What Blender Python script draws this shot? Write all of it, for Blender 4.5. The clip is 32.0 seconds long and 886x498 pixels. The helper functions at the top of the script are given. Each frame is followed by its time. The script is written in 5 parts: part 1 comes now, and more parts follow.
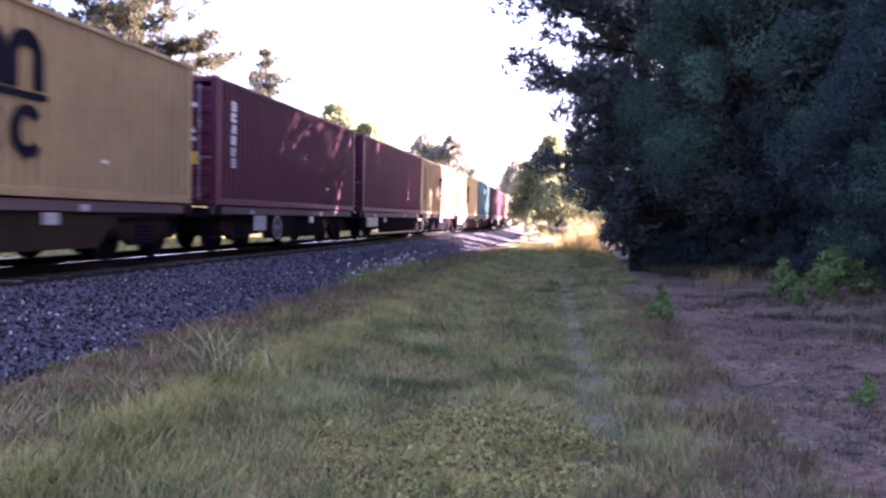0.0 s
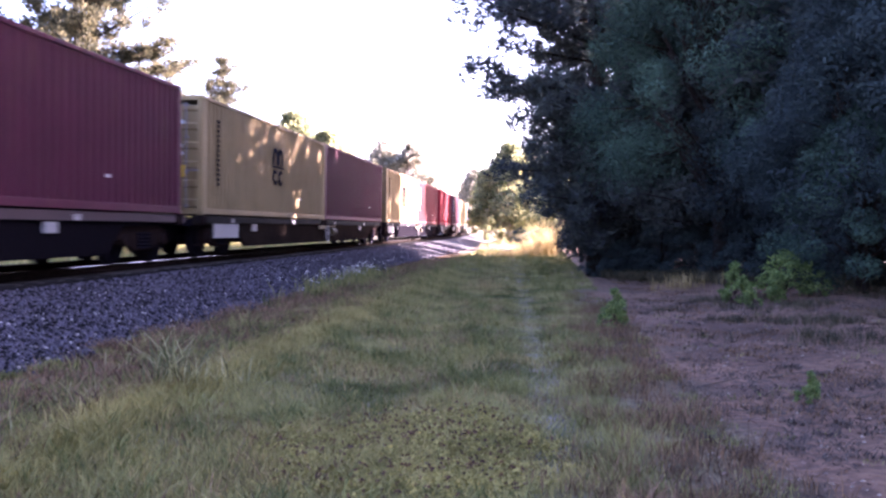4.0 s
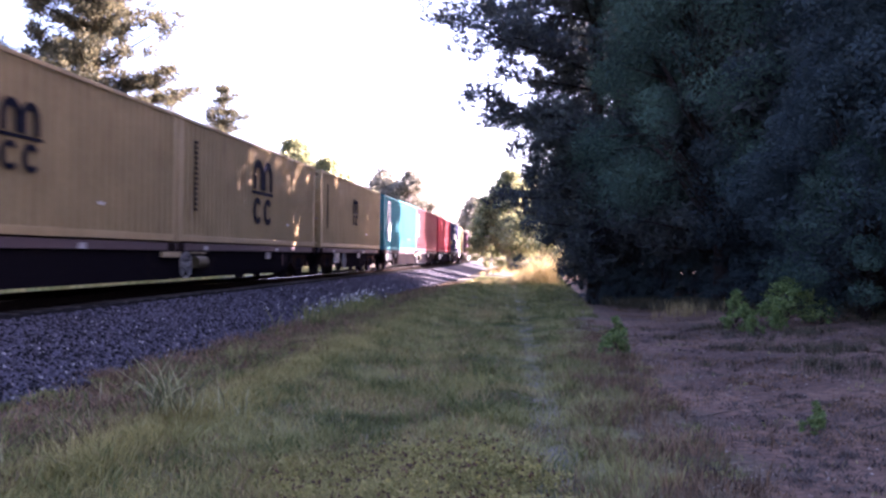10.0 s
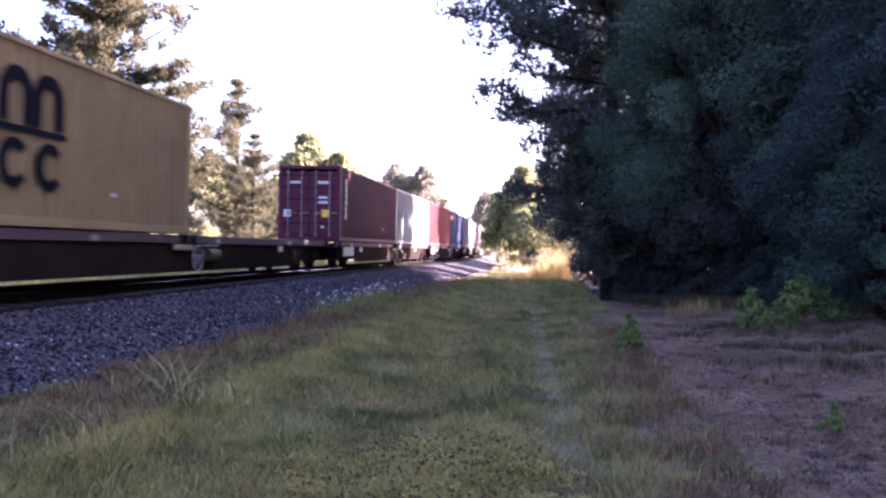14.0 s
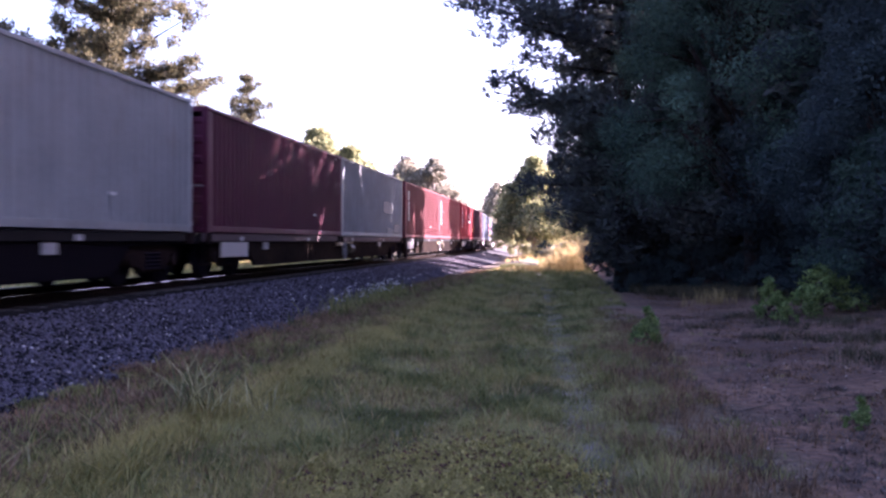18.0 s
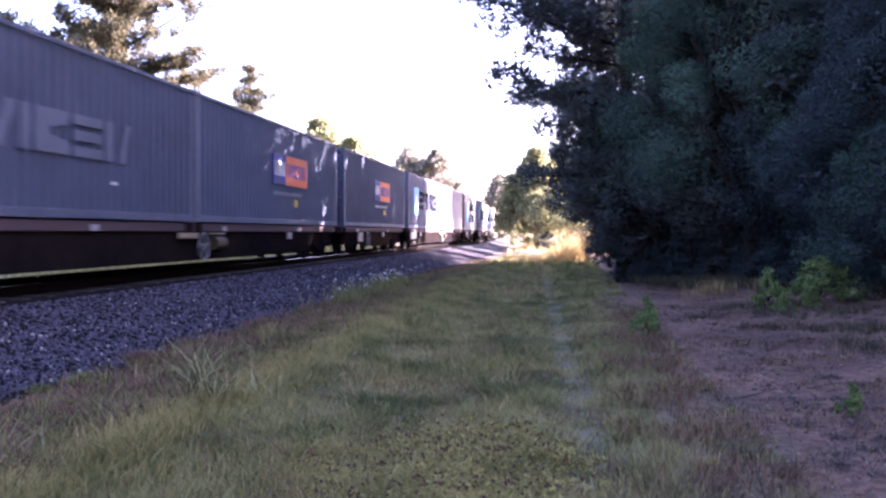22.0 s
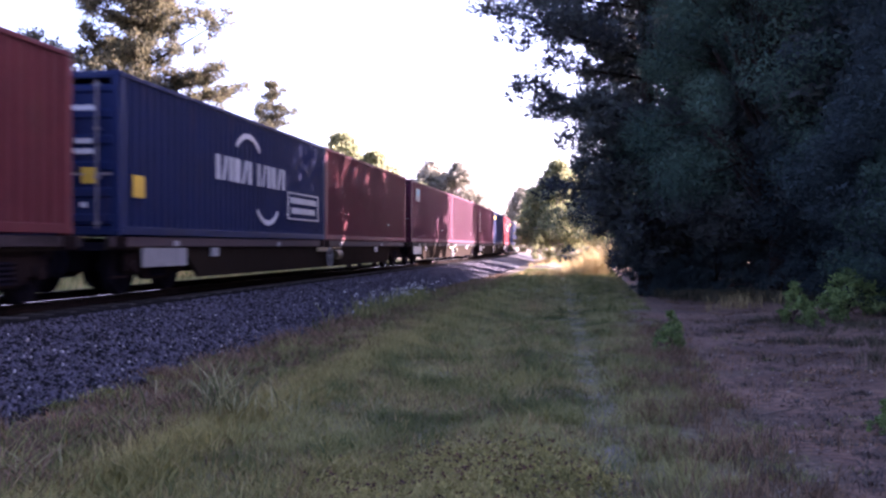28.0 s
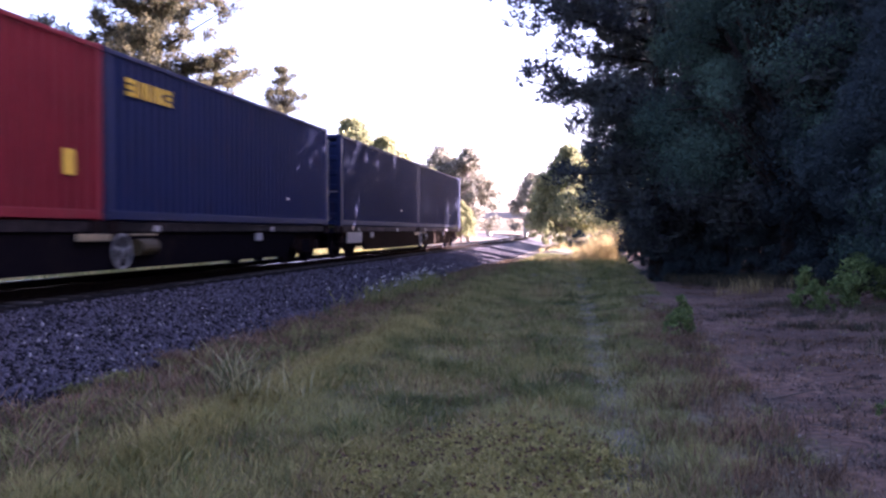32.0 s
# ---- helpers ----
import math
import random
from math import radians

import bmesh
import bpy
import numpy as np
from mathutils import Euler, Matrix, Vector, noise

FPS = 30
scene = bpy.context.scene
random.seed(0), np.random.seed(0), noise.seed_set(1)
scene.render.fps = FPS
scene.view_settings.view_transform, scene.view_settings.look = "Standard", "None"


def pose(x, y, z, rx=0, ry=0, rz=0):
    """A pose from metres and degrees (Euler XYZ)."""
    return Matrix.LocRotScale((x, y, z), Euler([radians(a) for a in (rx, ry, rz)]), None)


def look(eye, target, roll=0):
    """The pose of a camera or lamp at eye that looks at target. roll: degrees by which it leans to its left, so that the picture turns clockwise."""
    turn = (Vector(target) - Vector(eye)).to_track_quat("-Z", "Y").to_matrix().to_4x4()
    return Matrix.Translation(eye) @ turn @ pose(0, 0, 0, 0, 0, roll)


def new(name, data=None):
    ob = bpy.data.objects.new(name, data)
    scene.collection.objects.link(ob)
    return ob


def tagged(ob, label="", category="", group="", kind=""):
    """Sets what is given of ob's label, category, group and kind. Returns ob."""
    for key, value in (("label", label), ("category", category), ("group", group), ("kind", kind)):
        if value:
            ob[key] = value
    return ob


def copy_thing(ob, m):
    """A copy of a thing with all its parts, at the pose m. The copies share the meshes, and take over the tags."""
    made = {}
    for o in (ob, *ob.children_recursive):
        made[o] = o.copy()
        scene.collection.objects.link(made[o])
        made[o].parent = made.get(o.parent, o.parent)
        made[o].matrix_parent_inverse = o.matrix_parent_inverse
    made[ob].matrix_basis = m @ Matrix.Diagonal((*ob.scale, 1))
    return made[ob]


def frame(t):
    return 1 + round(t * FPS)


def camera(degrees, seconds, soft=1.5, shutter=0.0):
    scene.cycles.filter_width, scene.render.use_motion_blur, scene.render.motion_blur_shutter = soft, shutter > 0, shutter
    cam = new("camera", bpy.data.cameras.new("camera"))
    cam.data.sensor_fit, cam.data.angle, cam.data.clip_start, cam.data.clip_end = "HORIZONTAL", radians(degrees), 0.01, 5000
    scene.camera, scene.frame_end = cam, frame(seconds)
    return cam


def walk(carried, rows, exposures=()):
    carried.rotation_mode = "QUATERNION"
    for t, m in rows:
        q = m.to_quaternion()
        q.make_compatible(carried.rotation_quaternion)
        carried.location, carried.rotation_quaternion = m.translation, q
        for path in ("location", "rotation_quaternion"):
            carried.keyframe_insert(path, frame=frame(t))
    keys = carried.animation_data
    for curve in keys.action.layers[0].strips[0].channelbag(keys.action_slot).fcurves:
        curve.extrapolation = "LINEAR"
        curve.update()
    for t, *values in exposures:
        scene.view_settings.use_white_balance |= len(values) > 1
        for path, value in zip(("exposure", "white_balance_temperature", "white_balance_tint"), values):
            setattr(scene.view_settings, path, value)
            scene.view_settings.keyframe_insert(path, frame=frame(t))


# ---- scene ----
cam = camera(53.1, 32.0, soft=2.5, shutter=0.3)
walk(cam, [
    (0, pose(-0.005, -0.057, 1.578, 88.011, -1.021, 8.849)),
    (0.5, pose(0.028, -0.077, 1.582, 87.951, -1.262, 8.520)),
    (1, pose(0.030, -0.095, 1.589, 87.956, -1.266, 8.145)),
    (1.5, pose(0.030, -0.101, 1.586, 88.029, -1.249, 7.820)),
    (2, pose(0.033, -0.116, 1.576, 88.090, -1.159, 7.495)),
    (2.5, pose(0.031, -0.127, 1.566, 88.152, -1.076, 7.177)),
    (3, pose(0.035, -0.134, 1.564, 88.243, -0.911, 6.871)),
    (3.5, pose(0.043, -0.135, 1.554, 88.376, -0.798, 6.574)),
    (5.5, pose(0.067, -0.169, 1.543, 89.414, -0.486, 5.453)),
    (6, pose(0.094, -0.197, 1.562, 89.618, -0.485, 5.397)),
    (6.5, pose(0.126, -0.225, 1.577, 89.683, -0.461, 5.449)),
    (7, pose(0.138, -0.241, 1.573, 89.693, -0.300, 5.500)),
    (7.5, pose(0.128, -0.222, 1.573, 89.749, -0.287, 5.691)),
    (8, pose(0.114, -0.193, 1.577, 89.832, -0.266, 5.847)),
    (8.5, pose(0.094, -0.160, 1.569, 89.995, -0.342, 5.973)),
    (9, pose(0.075, -0.115, 1.563, 90.128, -0.438, 6.070)),
    (9.5, pose(0.057, -0.086, 1.560, 90.253, -0.529, 6.165)),
    (10, pose(0.045, -0.057, 1.558, 90.344, -0.622, 6.254)),
    (10.5, pose(0.043, -0.042, 1.564, 90.395, -0.634, 6.370)),
    (11, pose(0.040, -0.033, 1.561, 90.441, -0.733, 6.469)),
    (11.5, pose(0.043, -0.040, 1.562, 90.375, -0.718, 6.568)),
    (12, pose(0.050, -0.045, 1.564, 90.160, -0.758, 6.638)),
    (12.5, pose(0.059, -0.064, 1.563, 89.911, -0.805, 6.727)),
    (13, pose(0.061, -0.068, 1.563, 89.684, -0.878, 6.782)),
    (13.5, pose(0.050, -0.032, 1.567, 89.702, -0.937, 6.962)),
    (14, pose(0.033, 0.016, 1.560, 89.988, -1.055, 7.070)),
    (14.5, pose(0.011, 0.043, 1.573, 90.218, -1.044, 7.186)),
    (16.5, pose(0.003, 0.055, 1.585, 90.141, -0.941, 7.656)),
    (17, pose(-0.001, 0.053, 1.588, 89.944, -0.807, 7.736)),
    (17.5, pose(-0.019, 0.090, 1.593, 89.732, -0.512, 7.763)),
    (18, pose(-0.032, 0.117, 1.607, 89.481, -0.190, 7.789)),
    (18.5, pose(-0.032, 0.125, 1.614, 89.236, 0.122, 7.819)),
    (19, pose(-0.018, 0.073, 1.608, 89.008, 0.046, 7.912)),
    (19.5, pose(-0.007, 0.021, 1.593, 88.915, -0.289, 7.875)),
    (20, pose(0.010, -0.019, 1.592, 88.852, -0.371, 7.823)),
    (20.5, pose(0.009, -0.028, 1.590, 88.832, -0.413, 7.763)),
    (21, pose(0.006, -0.033, 1.596, 88.821, -0.353, 7.771)),
    (21.5, pose(-0.000, -0.049, 1.598, 88.838, -0.327, 7.828)),
    (22, pose(-0.002, -0.045, 1.601, 88.880, -0.274, 7.939)),
    (22.5, pose(0.001, -0.030, 1.607, 88.915, -0.190, 8.088)),
    (23, pose(-0.000, 0.005, 1.617, 88.964, -0.158, 8.219)),
    (23.5, pose(0.008, 0.062, 1.623, 89.125, -0.006, 8.367)),
    (24, pose(0.001, 0.092, 1.632, 89.358, 0.064, 8.482)),
    (24.5, pose(-0.009, 0.102, 1.632, 89.503, 0.158, 8.576)),
    (25, pose(-0.007, 0.076, 1.626, 89.503, 0.092, 8.674)),
    (25.5, pose(-0.009, 0.055, 1.623, 89.528, 0.066, 8.815)),
    (27.5, pose(-0.002, 0.036, 1.603, 89.725, -0.044, 9.241)),
    (28, pose(-0.004, 0.041, 1.607, 89.775, -0.047, 9.336)),
    (28.5, pose(-0.014, 0.030, 1.608, 89.840, -0.133, 9.396)),
    (29, pose(-0.023, 0.032, 1.606, 89.922, -0.202, 9.474)),
    (29.5, pose(-0.033, 0.029, 1.603, 89.982, -0.247, 9.542)),
    (30, pose(-0.039, 0.032, 1.606, 89.718, -0.310, 9.645)),
    (30.5, pose(-0.040, 0.019, 1.608, 89.213, -0.282, 9.751)),
    (31, pose(-0.032, 0.015, 1.605, 88.770, -0.214, 9.858)),
    (31.5, pose(-0.012, 0.004, 1.605, 88.572, -0.105, 9.926)),
    (32, pose(0.000, 0.000, 1.600, 88.830, -0.000, 10.000)),
], exposures=[(0, 4.46, 5840, 51), (1, 4.61, 5840, 51), (3, 4.63, 5840, 51), (6, 4.66, 5840, 51), (8, 4.63, 5840, 51), (9, 4.26, 5840, 51), (12, 4.21, 5840, 51), (14, 4.21, 5840, 51), (15.5, 4.01, 5740, 53), (17, 3.83, 5740, 53), (19, 3.76, 5740, 53), (19.6, 3.91, 5740, 53), (20.2, 4.36, 5740, 53), (23.8, 4.39, 5740, 53), (24.5, 4.05, 5740, 53), (25, 3.91, 5740, 53), (28, 3.91, 5740, 53), (32, 3.86, 5740, 53)])

# ---- light ----
SUN_TURN, SUN_HEIGHT = 58.0, 24.0
world = bpy.data.worlds.new("sky")
scene.world = world
world.use_nodes = True
wn = world.node_tree
sky = wn.nodes.new("ShaderNodeTexSky")
sky.sky_type, sky.sun_disc = "NISHITA", False
sky.sun_elevation, sky.sun_rotation = radians(SUN_HEIGHT), radians(SUN_TURN)
sky.air_density, sky.dust_density, sky.ozone_density = 1.0, 2.5, 1.0
wn.nodes["Background"].inputs[1].default_value = 0.05
wn.links.new(sky.outputs[0], wn.nodes["Background"].inputs[0])
sun = new("sun", bpy.data.lights.new("sun", "SUN"))
sun.data.energy, sun.data.angle, sun.data.color = 5.0, radians(0.6), (1.0, 0.89, 0.72)
sun_way = Vector((math.sin(radians(SUN_TURN)) * math.cos(radians(SUN_HEIGHT)), math.cos(radians(SUN_TURN)) * math.cos(radians(SUN_HEIGHT)), math.sin(radians(SUN_HEIGHT))))
sun.matrix_basis = look(sun_way * 200, (0, 0, 0))


# ---- materials ----
def material(name, dark, light, scale=4.0, rough=0.8, metal=0.0, bump=0.0, bump_scale=40.0, fine=0.35, per_object=0.0, per_island=0.0, leaf=0.0, stretch=(1, 1, 1), stain=None, stain_amount=0.0, shine=0.5, lo=0.3, hi=0.7):
    """A surface with two scales of colour variation, fine relief, optional stains, and variation by object or by loose piece."""
    m = bpy.data.materials.new(name)
    m.use_nodes = True
    t = m.node_tree
    t.nodes.clear()
    add, link = t.nodes.new, t.links.new
    out = add("ShaderNodeOutputMaterial")
    coord = add("ShaderNodeTexCoord")
    mapping = add("ShaderNodeMapping")
    mapping.inputs["Scale"].default_value = stretch
    link(coord.outputs["Object"], mapping.inputs["Vector"])
    n1 = add("ShaderNodeTexNoise")
    n1.inputs["Scale"].default_value, n1.inputs["Detail"].default_value = scale, 5
    n2 = add("ShaderNodeTexNoise")
    n2.inputs["Scale"].default_value, n2.inputs["Detail"].default_value = scale * 11, 3
    link(mapping.outputs[0], n1.inputs["Vector"])
    link(mapping.outputs[0], n2.inputs["Vector"])
    mix = add("ShaderNodeMix")
    mix.data_type = "FLOAT"
    mix.inputs[0].default_value = fine
    link(n1.outputs["Fac"], mix.inputs[2])
    link(n2.outputs["Fac"], mix.inputs[3])
    value = mix.outputs[0]
    for amount, node, socket in ((per_object, "ShaderNodeObjectInfo", "Random"), (per_island, "ShaderNodeNewGeometry", "Random Per Island")):
        if amount:
            info = add(node)
            shift = add("ShaderNodeMath")
            shift.operation = "MULTIPLY_ADD"
            shift.inputs[1].default_value, shift.inputs[2].default_value = amount, -amount / 2
            link(info.outputs[socket], shift.inputs[0])
            total = add("ShaderNodeMath")
            total.operation = "ADD"
            link(value, total.inputs[0])
            link(shift.outputs[0], total.inputs[1])
            value = total.outputs[0]
    ramp = add("ShaderNodeValToRGB")
    ramp.color_ramp.elements[0].position, ramp.color_ramp.elements[1].position = lo, hi
    ramp.color_ramp.elements[0].color, ramp.color_ramp.elements[1].color = (*dark, 1), (*light, 1)
    link(value, ramp.inputs[0])
    colour = ramp.outputs[0]
    if stain:
        n3 = add("ShaderNodeTexNoise")
        n3.inputs["Scale"].default_value, n3.inputs["Detail"].default_value = 1.3, 8
        streak = add("ShaderNodeMapping")
        streak.inputs["Scale"].default_value = (3.0, 3.0, 0.5)
        link(coord.outputs["Object"], streak.inputs["Vector"])
        link(streak.outputs[0], n3.inputs["Vector"])
        edge = add("ShaderNodeMapRange")
        edge.inputs[1].default_value, edge.inputs[2].default_value = 0.56, 0.75
        edge.inputs[4].default_value = stain_amount
        link(n3.outputs["Fac"], edge.inputs[0])
        over = add("ShaderNodeMix")
        over.data_type = "RGBA"
        link(edge.outputs[0], over.inputs[0])
        link(colour, over.inputs[6])
        over.inputs[7].default_value = (*stain, 1)
        colour = over.outputs[2]
    b = add("ShaderNodeBsdfPrincipled")
    b.inputs["Roughness"].default_value, b.inputs["Metallic"].default_value = rough, metal
    b.inputs["Specular IOR Level"].default_value = shine
    link(colour, b.inputs["Base Color"])
    if bump:
        n4 = add("ShaderNodeTexNoise")
        n4.inputs["Scale"].default_value, n4.inputs["Detail"].default_value = bump_scale, 4
        link(coord.outputs["Object"], n4.inputs["Vector"])
        bp = add("ShaderNodeBump")
        bp.inputs["Strength"].default_value, bp.inputs["Distance"].default_value = bump, 0.02
        link(n4.outputs["Fac"], bp.inputs["Height"])
        link(bp.outputs[0], b.inputs["Normal"])
    last = b.outputs[0]
    if leaf:
        b.inputs["Specular IOR Level"].default_value = 0.2
        tr = add("ShaderNodeBsdfTranslucent")
        link(colour, tr.inputs[0])
        both = add("ShaderNodeMixShader")
        both.inputs[0].default_value = leaf
        link(last, both.inputs[1])
        link(tr.outputs[0], both.inputs[2])
        last = both.outputs[0]
    link(last, out.inputs[0])
    return m


def paint(name, rgb, wear=(0.10, 0.05, 0.03), amount=0.4):
    return material(name, tuple(c * 0.78 for c in rgb), tuple(min(1, c * 1.12) for c in rgb), scale=0.9, rough=0.62, shine=0.16, fine=0.3, per_object=0.25, bump=0.08, bump_scale=9, stain=wear, stain_amount=amount)


PAINTS = {
    "yellow": paint("tan_yellow_paint", (0.235, 0.174, 0.083), amount=0.4),
    "maroon": paint("maroon_paint", (0.068, 0.012, 0.027)),
    "brown": paint("red_brown_paint", (0.115, 0.022, 0.026)),
    "red": paint("bright_red_paint", (0.19, 0.013, 0.020), amount=0.2),
    "green": paint("dark_green_paint", (0.012, 0.05, 0.055)),
    "teal": paint("teal_paint", (0.02, 0.16, 0.18), amount=0.2),
    "blue": paint("blue_paint", (0.0048, 0.0125, 0.054), amount=0.15),
    "navy": paint("navy_paint", (0.0045, 0.0112, 0.045), amount=0.15),
    "grey": paint("pale_grey_paint", (0.148, 0.168, 0.218), amount=0.35),
    "ash": paint("ash_grey_paint", (0.185, 0.20, 0.205), amount=0.35),
    "slate": paint("blue_grey_paint", (0.075, 0.094, 0.133), amount=0.2),
    "rusted": paint("rust_eaten_white_paint", (0.16, 0.10, 0.07), wear=(0.16, 0.055, 0.02), amount=0.9),
    "white": paint("off_white_paint", (0.262, 0.262, 0.276), wear=(0.17, 0.085, 0.045), amount=0.75),
}
INKS = {
    "black": material("black_lettering", (0.004, 0.005, 0.010), (0.010, 0.011, 0.018), scale=2.0, rough=0.9, shine=0.02),
    "white": paint("white_lettering", (0.55, 0.55, 0.54), amount=0.1),
    "sky": paint("sky_blue_panel", (0.10, 0.34, 0.55), amount=0.1),
    "orange": paint("orange_panel", (0.62, 0.14, 0.05), amount=0.1),
    "indigo": paint("dark_blue_panel", (0.03, 0.05, 0.20), amount=0.1),
    "teal_ink": paint("teal_lettering", (0.02, 0.16, 0.18), amount=0.1),
    "old_gold": paint("faded_gold_lettering", (0.36, 0.20, 0.05), amount=0.3),
    "gold": paint("yellow_lettering", (0.70, 0.45, 0.05), amount=0.1),
    "crimson": paint("red_lettering", (0.55, 0.05, 0.05), amount=0.1),
    "faint": paint("faint_lettering", (0.105, 0.125, 0.165), amount=0.1),
    "patch": paint("overpainted_patch", (0.082, 0.092, 0.102), amount=0.1),
    "dim": paint("faded_lettering", (0.17, 0.19, 0.23), amount=0.1),
}
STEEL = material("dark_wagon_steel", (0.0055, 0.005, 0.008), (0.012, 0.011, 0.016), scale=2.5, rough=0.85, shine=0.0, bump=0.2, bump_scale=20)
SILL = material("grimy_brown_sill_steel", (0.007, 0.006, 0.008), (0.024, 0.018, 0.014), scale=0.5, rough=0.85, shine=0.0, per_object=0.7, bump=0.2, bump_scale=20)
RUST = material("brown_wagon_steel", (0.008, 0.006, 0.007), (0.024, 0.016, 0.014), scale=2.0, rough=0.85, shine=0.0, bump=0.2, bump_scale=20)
OCHRE = material("dull_ochre_paint", (0.020, 0.016, 0.007), (0.062, 0.046, 0.018), scale=3.0, rough=0.7, shine=0.2)
CREAM = material("grubby_cream_paint", (0.12, 0.09, 0.05), (0.33, 0.26, 0.15), scale=3.0, rough=0.7, shine=0.2)
WORN = material("worn_grey_steel", (0.09, 0.09, 0.094), (0.22, 0.21, 0.20), scale=5.0, rough=0.6)
PALE = material("pale_panel_paint", (0.16, 0.16, 0.17), (0.29, 0.29, 0.29), scale=3.0, rough=0.6, per_object=0.5, stain=(0.06, 0.04, 0.03), stain_amount=0.5)
LOCK = material("dull_galvanised_steel", (0.12, 0.105, 0.11), (0.24, 0.215, 0.22), scale=8.0, rough=0.6, metal=0.2)
RAIL_RUST = material("rusted_rail_side", (0.006, 0.005, 0.005), (0.016, 0.011, 0.009), scale=6.0, rough=0.9, shine=0.0)
RAIL_TOP = material("polished_rail_head", (0.42, 0.41, 0.41), (0.60, 0.59, 0.59), scale=12.0, rough=0.25, metal=1.0)
# darker than the ballast: oil, and the train's shade put into the colour
DARK_BED = material("oil_and_shade_dark_ballast", (0.006, 0.006, 0.006), (0.022, 0.02, 0.02), scale=9.0, rough=0.95, bump=1.0, bump_scale=22, fine=0.6, shine=0.0)
FLANGE = material("dull_mauve_brown_steel", (0.006, 0.005, 0.006), (0.075, 0.054, 0.056), scale=0.8, rough=0.8, shine=0.1, per_object=0.9)
SLEEPER = material("oil_darkened_sleeper", (0.018, 0.016, 0.015), (0.055, 0.05, 0.046), scale=4.0, rough=0.95, per_object=0.4, shine=0.05)
CONCRETE = material("grey_concrete", (0.24, 0.23, 0.22), (0.38, 0.37, 0.35), scale=3.0, rough=0.9, bump=0.3, per_object=0.3)
GRAVEL = material("ballast_bed", (0.012, 0.0113, 0.0155), (0.036, 0.033, 0.042), scale=9.0, rough=0.95, bump=1.0, bump_scale=22, fine=0.6)
STONE = material("ballast_stone", (0.0075, 0.007, 0.0095), (0.089, 0.080, 0.101), scale=3.0, rough=0.9, per_island=1.1, bump=0.3, shine=0.2)
PALE_STONE = material("pale_broken_stone", (0.10, 0.095, 0.10), (0.36, 0.34, 0.33), scale=3.0, rough=0.9, per_island=0.9)
PEBBLE = material("pale_pebble", (0.13, 0.10, 0.08), (0.33, 0.27, 0.21), scale=3.0, rough=0.9, per_island=0.6)
BARK = material("rough_brown_bark", (0.010, 0.008, 0.007), (0.032, 0.025, 0.021), scale=3.0, rough=0.95, bump=0.8, bump_scale=14, stretch=(1, 1, 0.25), shine=0.05)
PALE_BARK = material("pale_gum_bark", (0.16, 0.13, 0.10), (0.34, 0.29, 0.24), scale=2.0, rough=0.9, bump=0.4, stretch=(1, 1, 0.3))
TWIG = material("weathered_twig", (0.06, 0.045, 0.032), (0.17, 0.13, 0.095), scale=4.0, rough=0.9)
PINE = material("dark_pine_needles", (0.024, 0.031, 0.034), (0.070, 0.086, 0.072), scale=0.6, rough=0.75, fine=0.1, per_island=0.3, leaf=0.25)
# olive needles, lighter than PINE: part of their sunlight is in the colour
OLIVE_PINE = material("olive_pine_needles_with_sun", (0.028, 0.032, 0.019), (0.140, 0.126, 0.064), scale=0.5, rough=0.75, per_island=0.45, leaf=0.4)
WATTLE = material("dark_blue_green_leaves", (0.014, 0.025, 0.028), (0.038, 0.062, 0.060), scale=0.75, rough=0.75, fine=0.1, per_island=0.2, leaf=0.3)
FRESH_WATTLE = material("soft_green_wattle_leaves", (0.012, 0.032, 0.027), (0.068, 0.126, 0.085), scale=0.7, rough=0.75, fine=0.1, per_island=0.2, leaf=0.3)
GUM = material("olive_gum_leaves", (0.10, 0.115, 0.055), (0.35, 0.35, 0.17), scale=0.35, rough=0.65, per_island=0.5, leaf=0.6)
DARK_GUM = material("dull_greyish_gum_leaves", (0.12, 0.118, 0.085), (0.31, 0.29, 0.215), scale=0.35, rough=0.7, per_island=0.5, leaf=0.5)
SHRUB = material("fresh_green_shrub_leaves", (0.065, 0.12, 0.035), (0.22, 0.31, 0.10), scale=1.5, rough=0.6, per_island=0.5, leaf=0.35)
GRASS = material("mixed_olive_grass", (0.090, 0.108, 0.034), (0.352, 0.330, 0.125), scale=0.9, lo=0.37, hi=0.63, rough=0.8, fine=0.15, per_island=0.18, leaf=0.3)
TUFT = material("deep_green_grass_tufts", (0.062, 0.085, 0.024), (0.29, 0.285, 0.095), scale=0.9, lo=0.37, hi=0.63, rough=0.8, fine=0.2, per_island=0.25, leaf=0.35)
CLOVER = material("yellowish_clover_leaves", (0.17, 0.165, 0.05), (0.46, 0.40, 0.13), scale=2.5, rough=0.8, fine=0.3, per_island=0.4, leaf=0.3)
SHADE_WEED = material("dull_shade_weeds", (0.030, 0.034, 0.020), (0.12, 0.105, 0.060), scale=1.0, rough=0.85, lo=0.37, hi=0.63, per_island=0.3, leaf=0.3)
DRY = material("dry_straw_grass", (0.26, 0.19, 0.08), (0.56, 0.45, 0.21), scale=1.0, rough=0.85, per_island=0.4, leaf=0.6)
RUSSET = material("russet_dry_weeds", (0.068, 0.044, 0.025), (0.26, 0.165, 0.092), lo=0.36, hi=0.64, scale=1.2, rough=0.85, per_island=0.35, leaf=0.2)
LUSH = material("yellowish_green_ridge_grass", (0.185, 0.175, 0.055), (0.45, 0.385, 0.14), scale=1.4, rough=0.8, fine=0.2, per_island=0.3, leaf=0.35)
